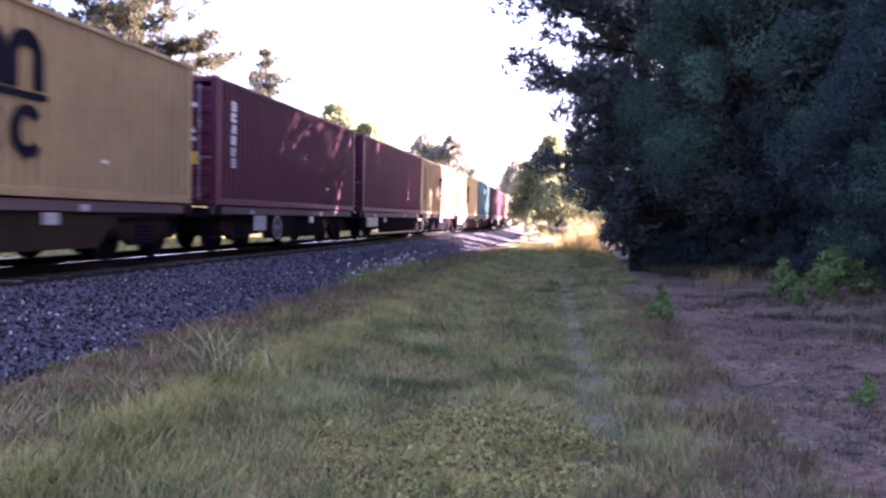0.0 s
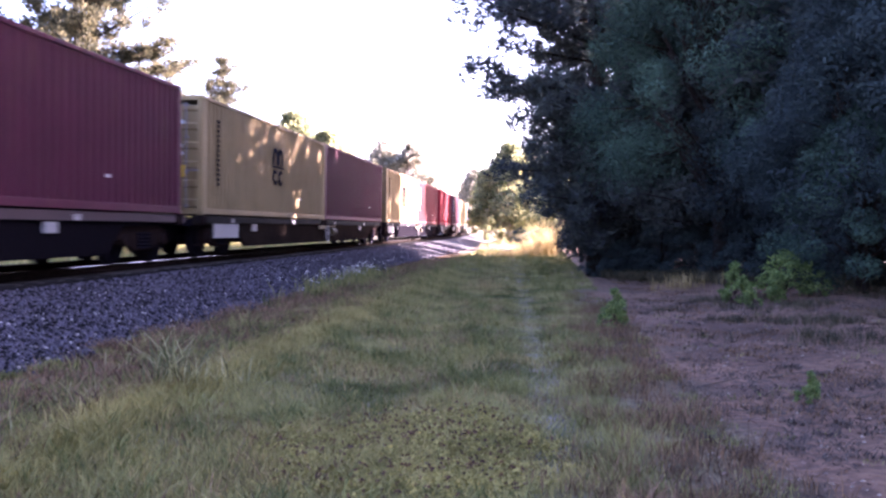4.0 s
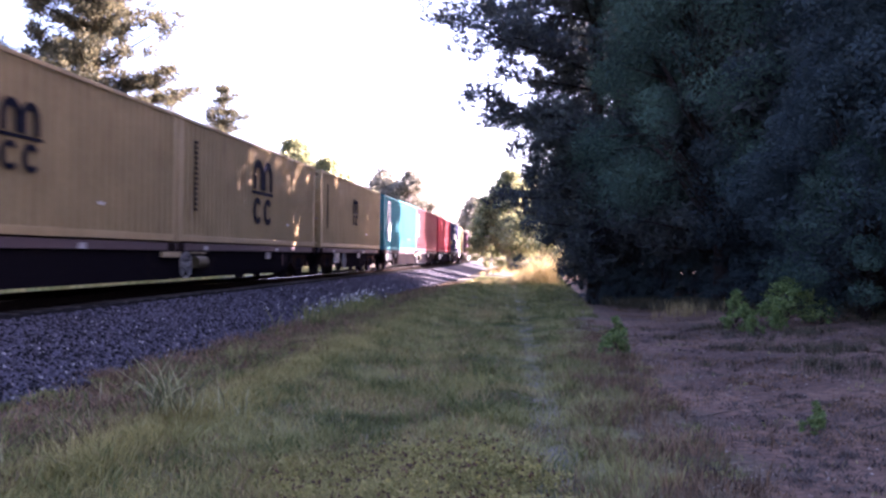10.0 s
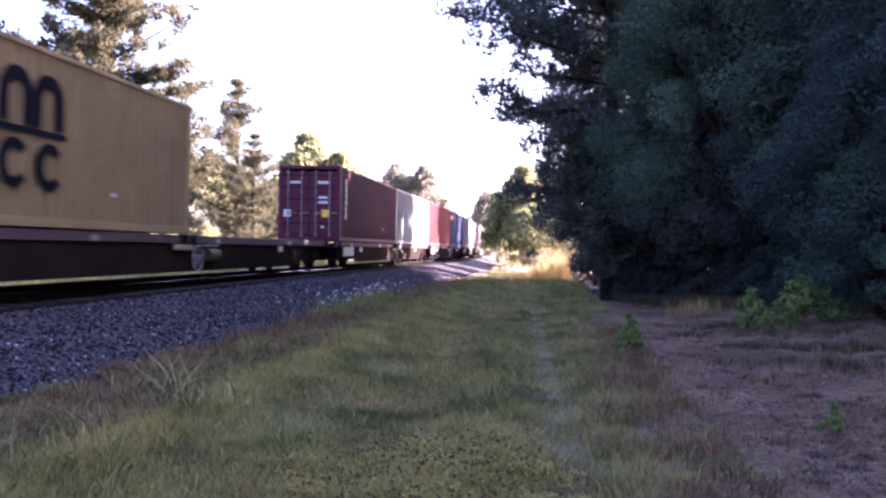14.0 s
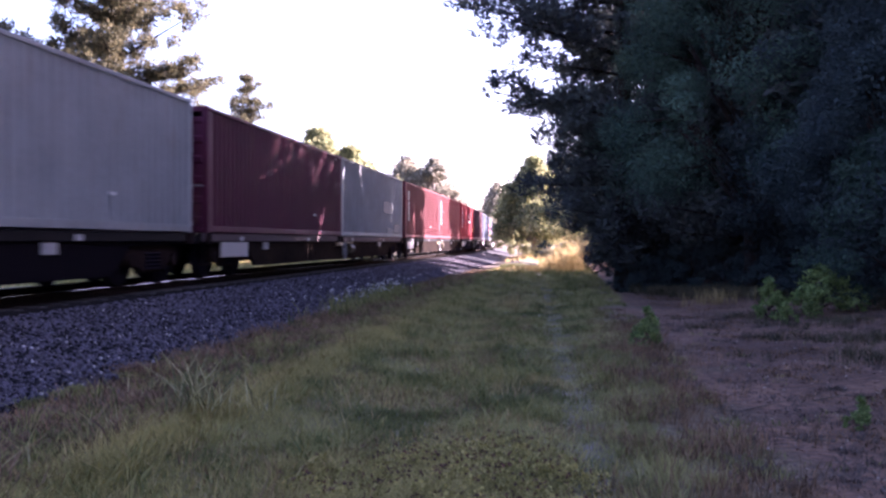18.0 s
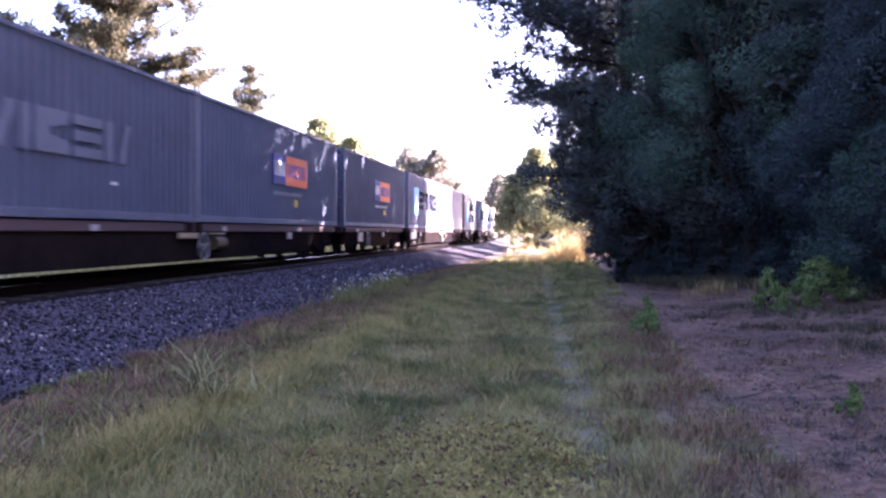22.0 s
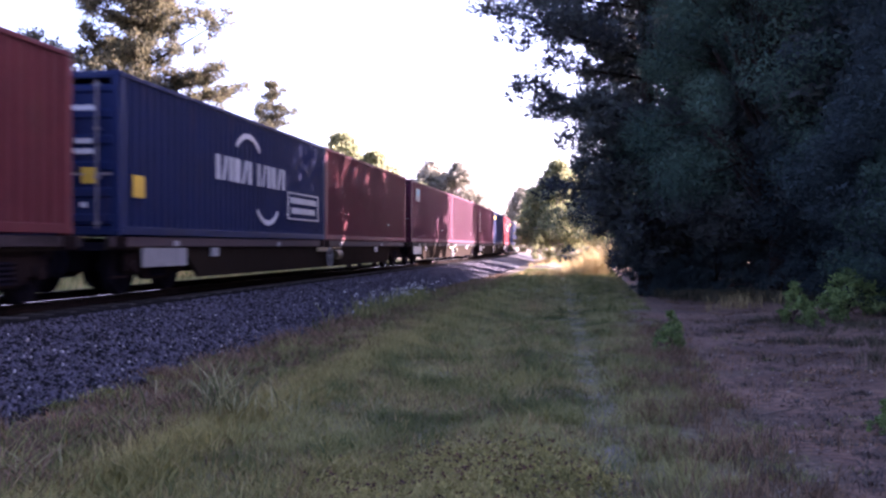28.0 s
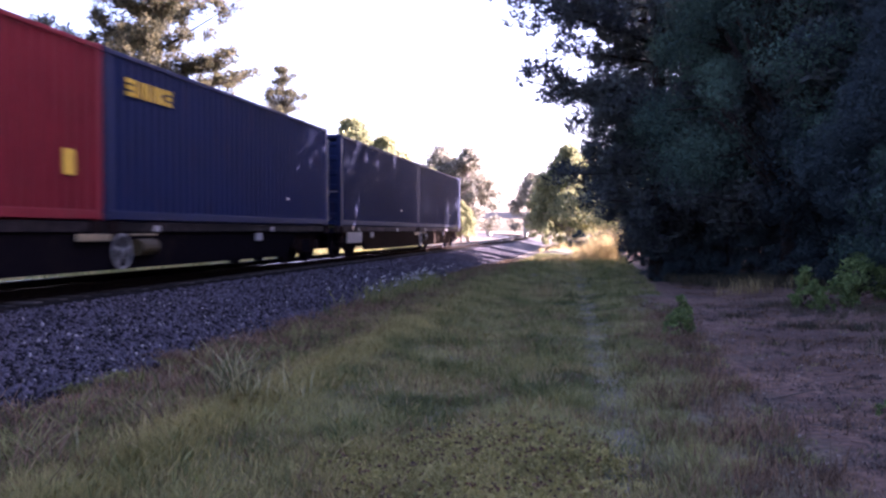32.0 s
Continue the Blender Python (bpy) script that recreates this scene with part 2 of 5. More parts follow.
TUSSOCK = material("pale_grey_green_tussock_blades", (0.10, 0.11, 0.043), (0.42, 0.395, 0.19), scale=3.0, rough=0.7, per_island=0.7, leaf=0.3)
GREY_WEED = material("dark_grey_brown_weeds", (0.040, 0.034, 0.030), (0.115, 0.094, 0.074), scale=2.0, rough=0.85, per_island=0.5, leaf=0.2)
SEED = material("dark_brown_seed_heads", (0.04, 0.018, 0.011), (0.13, 0.058, 0.03), scale=3.0, rough=0.9, per_island=0.5)
LITTER = material("fallen_leaf_litter", (0.05, 0.030, 0.022), (0.19, 0.12, 0.085), scale=2.0, rough=0.9, per_island=0.8)
PETAL = material("white_flower_heads", (0.5, 0.5, 0.46), (0.72, 0.72, 0.68), scale=5.0, rough=0.7, leaf=0.3)


def ground_material():
    """Grass soil, reddish bare earth beside the trees, and a worn wheel track, by place."""
    m = bpy.data.materials.new("verge_soil")
    m.use_nodes = True
    t = m.node_tree
    add, link = t.nodes.new, t.links.new
    b = t.nodes["Principled BSDF"]
    b.inputs["Roughness"].default_value = 0.95
    coord = add("ShaderNodeTexCoord")
    big, small = add("ShaderNodeTexNoise"), add("ShaderNodeTexNoise")
    big.inputs["Scale"].default_value, big.inputs["Detail"].default_value = 0.55, 6
    small.inputs["Scale"].default_value, small.inputs["Detail"].default_value = 9.0, 6
    patch = add("ShaderNodeTexNoise")
    patch.inputs["Scale"].default_value, patch.inputs["Detail"].default_value = 1.1, 3
    for n in (big, small, patch):
        link(coord.outputs["Object"], n.inputs["Vector"])

    def ramp(source, a, b_, p0=0.35, p1=0.65):
        r = add("ShaderNodeValToRGB")
        r.color_ramp.elements[0].position, r.color_ramp.elements[1].position = p0, p1
        r.color_ramp.elements[0].color, r.color_ramp.elements[1].color = (*a, 1), (*b_, 1)
        link(source, r.inputs[0])
        return r.outputs[0]

    def blend(f, a, c):
        x = add("ShaderNodeMix")
        x.data_type = "RGBA"
        link(f, x.inputs[0])
        link(a, x.inputs[6])
        link(c, x.inputs[7])
        return x.outputs[2]

    grass = ramp(small.outputs["Fac"], (0.07, 0.07, 0.032), (0.20, 0.18, 0.09))
    earth = blend(ramp(big.outputs["Fac"], (0, 0, 0), (1, 1, 1), 0.40, 0.62), ramp(small.outputs["Fac"], (0.044, 0.022, 0.012), (0.112, 0.057, 0.031)), ramp(small.outputs["Fac"], (0.084, 0.044, 0.025), (0.225, 0.126, 0.072)))
    dry = ramp(small.outputs["Fac"], (0.045, 0.034, 0.020), (0.135, 0.098, 0.053))
    sep = add("ShaderNodeSeparateXYZ")
    link(coord.outputs["Object"], sep.inputs[0])
    wob = add("ShaderNodeMath")
    wob.operation = "MULTIPLY_ADD"
    wob.inputs[1].default_value, wob.inputs[2].default_value = 3.0, -1.5
    link(big.outputs["Fac"], wob.inputs[0])
    side = add("ShaderNodeMath")
    link(sep.outputs[0], side.inputs[0])
    link(wob.outputs[0], side.inputs[1])

    def step(lo, hi):
        r = add("ShaderNodeMapRange")
        r.inputs[1].default_value, r.inputs[2].default_value = lo, hi
        link(side.outputs[0], r.inputs[0])
        return r.outputs[0]

    c = blend(step(0.3, 1.8), blend(step(-3.8, -3.0), dry, grass), earth)
    # the worn wheel track: bare grey grit on a line that drifts to the left
    line = add("ShaderNodeMath")
    line.operation = "MULTIPLY_ADD"
    line.inputs[1].default_value, line.inputs[2].default_value = 0.038, -0.454
    link(sep.outputs[1], line.inputs[0])
    away = add("ShaderNodeMath")
    link(sep.outputs[0], away.inputs[0])
    link(line.outputs[0], away.inputs[1])
    gap = add("ShaderNodeMath")
    gap.operation = "ABSOLUTE"
    link(away.outputs[0], gap.inputs[0])
    ragged = add("ShaderNodeMath")
    ragged.operation = "MULTIPLY_ADD"
    ragged.inputs[1].default_value = 0.35
    link(small.outputs["Fac"], ragged.inputs[0])
    link(gap.outputs[0], ragged.inputs[2])
    worn = add("ShaderNodeMapRange")
    worn.inputs[1].default_value, worn.inputs[2].default_value, worn.inputs[3].default_value, worn.inputs[4].default_value = 0.22, 0.46, 0.8, 0.0
    link(ragged.outputs[0], worn.inputs[0])
    bare = add("ShaderNodeMath")
    bare.operation = "MULTIPLY"
    link(worn.outputs[0], bare.inputs[0])
    link(ramp(patch.outputs["Fac"], (0.08, 0.08, 0.08), (1, 1, 1), 0.45, 0.60), bare.inputs[1])
    c = blend(bare.outputs[0], c, ramp(small.outputs["Fac"], (0.085, 0.078, 0.062), (0.23, 0.21, 0.185)))
    link(c, b.inputs["Base Color"])
    bp = add("ShaderNodeBump")
    bp.inputs["Strength"].default_value, bp.inputs["Distance"].default_value = 0.6, 0.05
    link(small.outputs["Fac"], bp.inputs["Height"])
    link(bp.outputs[0], b.inputs["Normal"])
    return m


SOIL = ground_material()

# ---- building helpers ----
MESHES = {}


def box(bm, x0, x1, y0, y1, z0, z1):
    v = [bm.verts.new((x, y, z)) for z in (z0, z1) for y in (y0, y1) for x in (x0, x1)]
    for f in ((0, 2, 3, 1), (4, 5, 7, 6), (0, 1, 5, 4), (2, 6, 7, 3), (0, 4, 6, 2), (1, 3, 7, 5)):
        bm.faces.new([v[i] for i in f])


def tube(bm, a, b, ra, rb=None, n=8):
    """A tapered rod from a to b with closed ends."""
    a, b = Vector(a), Vector(b)
    rb = ra if rb is None else rb
    way = (b - a).normalized()
    e1 = way.orthogonal().normalized()
    e2 = way.cross(e1)
    rings = [[bm.verts.new(p + (e1 * math.cos(k * math.tau / n) + e2 * math.sin(k * math.tau / n)) * r) for k in range(n)] for p, r in ((a, ra), (b, rb))]
    for k in range(n):
        bm.faces.new((rings[0][k], rings[0][(k + 1) % n], rings[1][(k + 1) % n], rings[1][k]))
    bm.faces.new(rings[0][::-1])
    bm.faces.new(rings[1])


def mesh_of(key, build, mat, smooth=False, bevel=0.0):
    """The mesh named key, built once by build(bm) and shared after that."""
    if key not in MESHES:
        bm = bmesh.new()
        build(bm)
        if bevel:
            bmesh.ops.bevel(bm, geom=bm.edges[:], offset=bevel, segments=1, affect="EDGES", clamp_overlap=True)
        bmesh.ops.recalc_face_normals(bm, faces=bm.faces[:])
        me = bpy.data.meshes.new(str(key[0]) if isinstance(key, tuple) else key)
        bm.to_mesh(me)
        bm.free()
        me.materials.append(mat)
        if smooth:
            me.shade_smooth()
        MESHES[key] = me
    return MESHES[key]


def array_mesh(name, verts, faces, mat):
    """A mesh from numpy arrays of places and of faces that all have as many corners."""
    me = bpy.data.meshes.new(name)
    n, k = faces.shape
    me.vertices.add(len(verts))
    me.vertices.foreach_set("co", verts.astype(np.float32).ravel())
    me.loops.add(n * k)
    me.loops.foreach_set("vertex_index", faces.astype(np.int32).ravel())
    me.polygons.add(n)
    me.polygons.foreach_set("loop_start", np.arange(0, n * k, k, dtype=np.int32))
    me.update(calc_edges=True)
    me.materials.append(mat)
    return me


def part(name, mesh, parent, m=None, label=""):
    ob = new(name, mesh)
    ob.parent = parent
    if m is not None:
        ob.matrix_basis = m
    return tagged(ob, label)


# ---- the line of the track ----
TRACK_X, BEND, RADIUS, RAIL_Z = -9.28, 55.0, 1100.0, 0.73


def on_track(s, side=0.0):
    """Place and heading at s metres along the track, side metres to its right."""
    if s <= BEND:
        return TRACK_X + side, s, 0.0
    a = min((s - BEND) / RADIUS, 0.45)
    x, y = TRACK_X - RADIUS * (1 - math.cos(a)), BEND + RADIUS * math.sin(a)
    rest = (s - BEND) - a * RADIUS
    x, y = x - rest * math.sin(a), y + rest * math.cos(a)
    return x + side * math.cos(a), y + side * math.sin(a), math.degrees(a)


STATIONS = [-800, -400, -100, -40] + list(range(-20, 56, 5)) + list(range(60, 330, 10)) + list(range(350, 951, 40))


def sweep(bm, profile, stations=STATIONS, closed=True):
    """A profile of (side, height) carried along the track."""
    rings = []
    for s in stations:
        rings.append([bm.verts.new((*on_track(s, side)[:2], z)) for side, z in profile])
    n = len(profile)
    for a, b in zip(rings, rings[1:]):
        for k in range(n if closed else n - 1):
            bm.faces.new((a[k], a[(k + 1) % n], b[(k + 1) % n], b[k]))
    if closed:
        bm.faces.new(rings[0])
        bm.faces.new(rings[-1][::-1])


# ---- ground ----
def lie(x, y):
    """Height of the verge: a dip along the ballast, a low grassy ridge, a worn rut, and a slow rise to the trees."""
    x, y = np.asarray(x, float), np.asarray(y, float)
    z = -0.04 * np.exp(-((x + 4.7) / 0.7) ** 2) + 0.10 * np.exp(-((x + 3.2) / 0.8) ** 2)
    rut = 0.15 - 0.038 * (y - 8)
    z = z - 0.06 * np.exp(-((x - rut) / 0.28) ** 2) * (y < 60) - 0.04 * np.exp(-((x - rut + 1.5) / 0.3) ** 2) * (y < 60)
    z = z + np.clip(0.075 * (x - 2.5), 0, 0.7)
    z = z + 0.030 * np.sin(1.9 * x + 0.7 * y) * np.cos(1.3 * y - 0.4 * x) + 0.018 * np.sin(5.1 * x - 2.0 * y + 1) * np.sin(4.3 * y + x)
    z = z + 0.10 * np.exp(-(((x + 1.5) / 3.0) ** 2 + ((y - 36) / 9.0) ** 2))
    return np.where(x < -5.2, np.minimum(z, -0.03), z)


def build_ground():
    xs = np.concatenate([[-2500, -900, -300, -120, -60, -35, -24, -17, -13], np.arange(-11, -6, 1.0), np.arange(-6, 8, 0.22), np.arange(8, 24, 1.5), [28, 40, 70, 150, 400, 1000, 2500]])
    ys = np.concatenate([[-2500, -900, -300, -100, -40, -15, -5, 0], np.arange(2, 34, 0.3), np.arange(34, 70, 1.0), np.arange(70, 140, 5.0), [150, 180, 230, 300, 420, 700, 1200, 2500]])
    gx, gy = np.meshgrid(xs, ys)
    v = np.stack([gx, gy, lie(gx, gy)], -1).reshape(-1, 3)
    nx = len(xs)
    i, j = np.meshgrid(np.arange(nx - 1), np.arange(len(ys) - 1))
    a = (j * nx + i).ravel()
    me = array_mesh("ground", v, np.stack([a, a + 1, a + nx + 1, a + nx], -1), SOIL)
    me.shade_smooth()
    tagged(new("ground", me), "grassy verge with bare reddish earth beside a railway", "ground", kind="structure")


build_ground()

SHOULDER = [(-3.9, -0.3), (-3.7, 0.0), (-1.75, RAIL_Z - 0.2), (1.75, RAIL_Z - 0.2), (4.05, 0.0), (4.3, -0.3)]
tagged(new("ballast", mesh_of("ballast", lambda bm: sweep(bm, SHOULDER), GRAVEL)), "grey crushed stone ballast bank under the track", "ballast", kind="structure")


# a dark sheet on the ballast top, for oil and the train's shade
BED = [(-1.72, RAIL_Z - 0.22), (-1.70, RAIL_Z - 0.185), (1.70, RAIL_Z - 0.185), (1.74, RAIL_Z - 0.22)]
tagged(new("track_bed", mesh_of("track_bed", lambda bm: sweep(bm, BED), DARK_BED)), "stone bed between and beside the rails, dark for oil and train shade", "track bed", kind="structure")


def build_rails():
    for side in (-0.753, 0.753):
        rail = tagged(new("rail", None), "steel rail with rusted sides and polished head", "rail", group="rails of the track", kind="structure")
        z = RAIL_Z
        web = [(side - 0.07, z - 0.16), (side - 0.012, z - 0.13), (side - 0.012, z - 0.045), (side - 0.036, z - 0.035), (side - 0.036, z - 0.012), (side + 0.036, z - 0.012), (side + 0.036, z - 0.035), (side + 0.012, z - 0.045), (side + 0.012, z - 0.13), (side + 0.07, z - 0.16)]
        part("rail_web", mesh_of(("rail_web", side), lambda bm: sweep(bm, web), RAIL_RUST), rail)
        head = [(side - 0.035, z - 0.012), (side - 0.031, z - 0.004), (side - 0.022, z - 0.001), (side, z), (side + 0.022, z - 0.001), (side + 0.031, z - 0.004), (side + 0.035, z - 0.012)]
        part("rail_head", mesh_of(("rail_head", side), lambda bm: sweep(bm, head), RAIL_TOP), rail)


build_rails()


# ---- the train ----
SPEED, CL, CW, CH, FLOOR = 22.043, 12.192, 2.438, 2.896, RAIL_Z + 1.04
MOVERS = []


def run(t):
    """How far the train has gone after t seconds: it gathers a little speed on the way."""
    return SPEED * t + 0.40 * max(0.0, t - 10.5)


def corrugated(bm, length, z0, z1, x, along="y", sign=1, pitch=0.278, depth=0.048):
    """A trapezoid-ribbed steel sheet with a flat back sheet, facing sign * x."""
    n = int(length / pitch)
    start = -n * pitch / 2
    pts = [(-length / 2, 0.0), (start, 0.0)]
    for k in range(n):
        a = start + k * pitch
        pts += [(a + 0.068, 0.0), (a + 0.106, -depth), (a + 0.24, -depth), (a + pitch, 0.0)]
    pts.append((length / 2, 0.0))

    def at(p, off, z):
        q = x + sign * off
        return (q, p, z) if along == "y" else (p, q, z)

    low = [bm.verts.new(at(p, o, z0)) for p, o in pts]
    top = [bm.verts.new(at(p, o, z1)) for p, o in pts]
    for k in range(len(pts) - 1):
        bm.faces.new((low[k], low[k + 1], top[k + 1], top[k]))
    back = [bm.verts.new(at(p, -depth - 0.01, z)) for p, z in ((-length / 2, z0), (length / 2, z0), (length / 2, z1), (-length / 2, z1))]
    bm.faces.new(back)


def door_leaf(bm):
    """One door sheet with pressed horizontal ribs, closed behind."""
    pts = [(0.0, -0.03)]
    for z in (0.06, 0.52, 0.98, 1.44, 1.90):
        pts += [(z, -0.055), (z + 0.10, -0.055), (z + 0.14, -0.018), (z + 0.40, -0.018), (z + 0.44, -0.055)]
    pts += [(2.42, -0.055), (2.45, -0.03)]
    rows = [[bm.verts.new((x, y, z)) for z, y in pts] for x in (-0.53, 0.53)]
    back = [[bm.verts.new((x, 0.02, z)) for z in (0.0, 2.45)] for x in (-0.53, 0.53)]
    for k in range(len(pts) - 1):
        bm.faces.new((rows[0][k], rows[1][k], rows[1][k + 1], rows[0][k + 1]))
    bm.faces.new(rows[0] + back[0][::-1])
    bm.faces.new(rows[1] + back[1][::-1])
    bm.faces.new((back[0][0], back[1][0], back[1][1], back[0][1]))
    bm.faces.new((rows[0][0], rows[1][0], back[1][0], back[0][0]))
    bm.faces.new((rows[0][-1], rows[1][-1], back[1][1], back[0][1]))


def lock_bar(bm):
    tube(bm, (0, -0.085, -0.08), (0, -0.085, 2.52), 0.02, n=8)
    for z in (0.0, 0.8, 1.65, 2.42):
        box(bm, -0.05, 0.05, -0.10, -0.05, z, z + 0.05)
    box(bm, -0.02, 0.30, -0.115, -0.085, 0.86, 0.90)


def make_container(colour, marks, label, turned=False):
    """A forty-foot box: ribbed sides, roof, end wall, doors with bars, frame and corner castings; marks are flat panels on its side."""
    p, w, l, h = PAINTS[colour], CW / 2, CL / 2, CH
    frame_paint = PAINTS["rusted"] if colour == "white" else p
    turn = pose(0, 0, 0, 0, 0, 180 if turned else 0)
    c = tagged(new("shipping_container"), label, "shipping container", group="containers on the train")
    for sign in (1, -1):
        part("side_wall", mesh_of(("side_wall", colour, sign), lambda bm: corrugated(bm, CL - 0.36, 0.16, h - 0.1, sign * (w - 0.012), "y", sign), p), c)
        part("bottom_rail", mesh_of(("bottom_rail", colour, sign), lambda bm: box(bm, *sorted((sign * w, sign * (w - 0.06))), -l + 0.17, l - 0.17, 0.02, 0.17), p, bevel=0.008), c)
        part("top_rail", mesh_of(("top_rail", colour, sign), lambda bm: box(bm, *sorted((sign * w, sign * (w - 0.06))), -l + 0.17, l - 0.17, h - 0.1, h - 0.02), p, bevel=0.008), c)
        for end in (1, -1):
            part("corner_post", mesh_of(("corner_post", colour, sign, end), lambda bm: box(bm, *sorted((sign * w, sign * (w - 0.14))), *sorted((end * l, end * (l - 0.17))), 0.118, h - 0.118), frame_paint, bevel=0.012), c)
            for z in (0, h - 0.118):
                part("corner_casting", mesh_of(("corner_casting", colour, sign, end, z > 1), lambda bm: box(bm, *sorted((sign * (w + 0.004), sign * (w - 0.162))), *sorted((end * (l + 0.004), end * (l - 0.178))), z, z + 0.118), p, bevel=0.015), c)
    part("roof", mesh_of(("roof", colour), lambda bm: box(bm, -w + 0.06, w - 0.06, -l + 0.05, l - 0.05, h - 0.05, h - 0.03), p), c)
    part("floor_frame", mesh_of(("floor_frame", colour), lambda bm: box(bm, -w + 0.06, w - 0.06, -l + 0.05, l - 0.05, 0.05, 0.15), STEEL), c)
    part("end_wall", mesh_of(("end_wall", colour), lambda bm: corrugated(bm, CW - 0.3, 0.16, h - 0.1, l - 0.03, "x", 1, pitch=0.25, depth=0.045), p), c, turn)
    for end in (1, -1):
        for z0, z1, name in ((0.02, 0.17, "bottom_beam"), (h - 0.13, h - 0.01, "top_beam")):
            part(name, mesh_of((name, colour, end), lambda bm: box(bm, -w + 0.16, w - 0.16, *sorted((end * l, end * (l - 0.1))), z0, z1), p, bevel=0.008), c)
    for x in (-0.545, 0.545):
        door = part("door", mesh_of(("door", colour), door_leaf, p), c, turn @ pose(x, -l + 0.06, 0.2))
        for dx in (-0.27, 0.27):
            part("locking_bar", mesh_of("locking_bar", lock_bar, LOCK), door, pose(dx, 0, 0))
        for z, wide in ((2.0, 0.42), (1.42, 0.34), (1.24, 0.38), (0.30, 0.12)):
            if x > 0 or z == 2.0:
                part("stencil_bar", mesh_of(("stencil_bar", z), lambda bm: box(bm, -wide / 2, wide / 2, -0.062, -0.056, z, z + 0.09), INKS["white"]), door, label="white stencilled bar")
        part("sticker", mesh_of(("sticker", x > 0), lambda bm: box(bm, -0.14, 0.14, -0.062, -0.056, 0.72, 1.0), INKS["gold" if x > 0 else "white"]), door, pose(0.1 if x > 0 else -0.3, 0, 0), "square sticker")
    for k, (name, y0, y1, z0, z1, ink) in enumerate(marks):
        key = (name, y0, y1, z0, z1, ink)
        part(name, mesh_of(key, lambda bm: shape(bm, name, y0, y1, z0, z1), INKS[ink]), c)
    return c


def shape(bm, name, y0, y1, z0, z1):
    """A flat mark on the side that faces the verge: a bar, a star, an arc."""
    x0, x1 = CW / 2 - 0.010, CW / 2 + 0.005
    if name == "star_mark":
        cy, cz, r = (y0 + y1) / 2, (z0 + z1) / 2, (z1 - z0) / 2
        ring = [(cy + math.sin(k * math.pi / 7) * r * (1 if k % 2 == 0 else 0.42), cz + math.cos(k * math.pi / 7) * r * (1 if k % 2 == 0 else 0.42)) for k in range(14)]
    elif name == "arc_mark":
        cy, cz, r, up = (y0 + y1) / 2, (z0 + z1) / 2, (y1 - y0) / 2, 1 if z1 > 1.6 else -1
        steps = [math.pi * (0.25 + 0.5 * k / 8) for k in range(9)]
        ring = [(cy + r * math.cos(a), cz + up * r * math.sin(a) - up * r * 0.8) for a in steps] + [(cy + 0.93 * r * math.cos(a), cz + up * 0.88 * r * math.sin(a) - up * r * 0.8) for a in steps[::-1]]
    elif name == "arch_bar":
        w, t = (y1 - y0) / 2, (y1 - y0) * 0.27
        cy, cz = (y0 + y1) / 2, z1 - min(w, (z1 - z0) * 0.6)
        steps = [math.pi * k / 8 for k in range(9)]
        ring = [(y1, z0)] + [(cy + w * math.cos(a), cz + (z1 - cz) * math.sin(a)) for a in steps] + [(y0, z0), (y0 + t, z0)] + [(cy + (w - t) * math.cos(a), cz + (z1 - cz - t) * math.sin(a)) for a in steps[::-1]] + [(y1 - t, z0)]
    elif name == "hook_bar":
        cy, cz, ry, rz = (y0 + y1) / 2, (z0 + z1) / 2, (y1 - y0) / 2, (z1 - z0) / 2
        steps = [math.pi * (0.22 + 1.56 * k / 12) for k in range(13)]
        ring = [(cy + ry * math.cos(a), cz + rz * math.sin(a)) for a in steps] + [(cy + ry * 0.48 * math.cos(a), cz + rz * 0.6 * math.sin(a)) for a in steps[::-1]]
    elif name == "shield_mark":
        cy, w, h = (y0 + y1) / 2, (y1 - y0) / 2, z1 - z0
        ring = [(y0, z1 - 0.12 * h), (cy - w * 0.5, z1 - 0.05 * h), (cy, z1), (cy + w * 0.5, z1 - 0.05 * h), (y1, z1 - 0.12 * h), (y1 - 0.04 * w, z0 + 0.45 * h), (cy + w * 0.55, z0 + 0.16 * h), (cy, z0), (cy - w * 0.55, z0 + 0.16 * h), (y0 + 0.04 * w, z0 + 0.45 * h)]
    elif name == "slant_bar":
        t = (y1 - y0) * 0.45
        ring = [(y0, z0), (y0 + t, z0), (y1, z1), (y1 - t, z1)]
    elif name == "notched_bar":
        w, h = y1 - y0, z1 - z0
        ring = [(y0, z0), (y1, z0), (y1, z0 + h * 0.3), (y0 + w * 0.45, z0 + h * 0.42), (y0 + w * 0.45, z0 + h * 0.58), (y1, z0 + h * 0.7), (y1, z1), (y0, z1)]
    else:
        box(bm, x0 - 0.01, x1 + (0.006 if name == "lettering_bar" else 0.0), y0, y1, z0, z1)
        return
    a = [bm.verts.new((x1 + 0.004, y, z)) for y, z in ring]
    b = [bm.verts.new((x0, y, z)) for y, z in ring]
    n = len(ring)
    bm.faces.new(a)
    bm.faces.new(b[::-1])
    for k in range(n):
        bm.faces.new((a[k], a[(k + 1) % n], b[(k + 1) % n], b[k]))


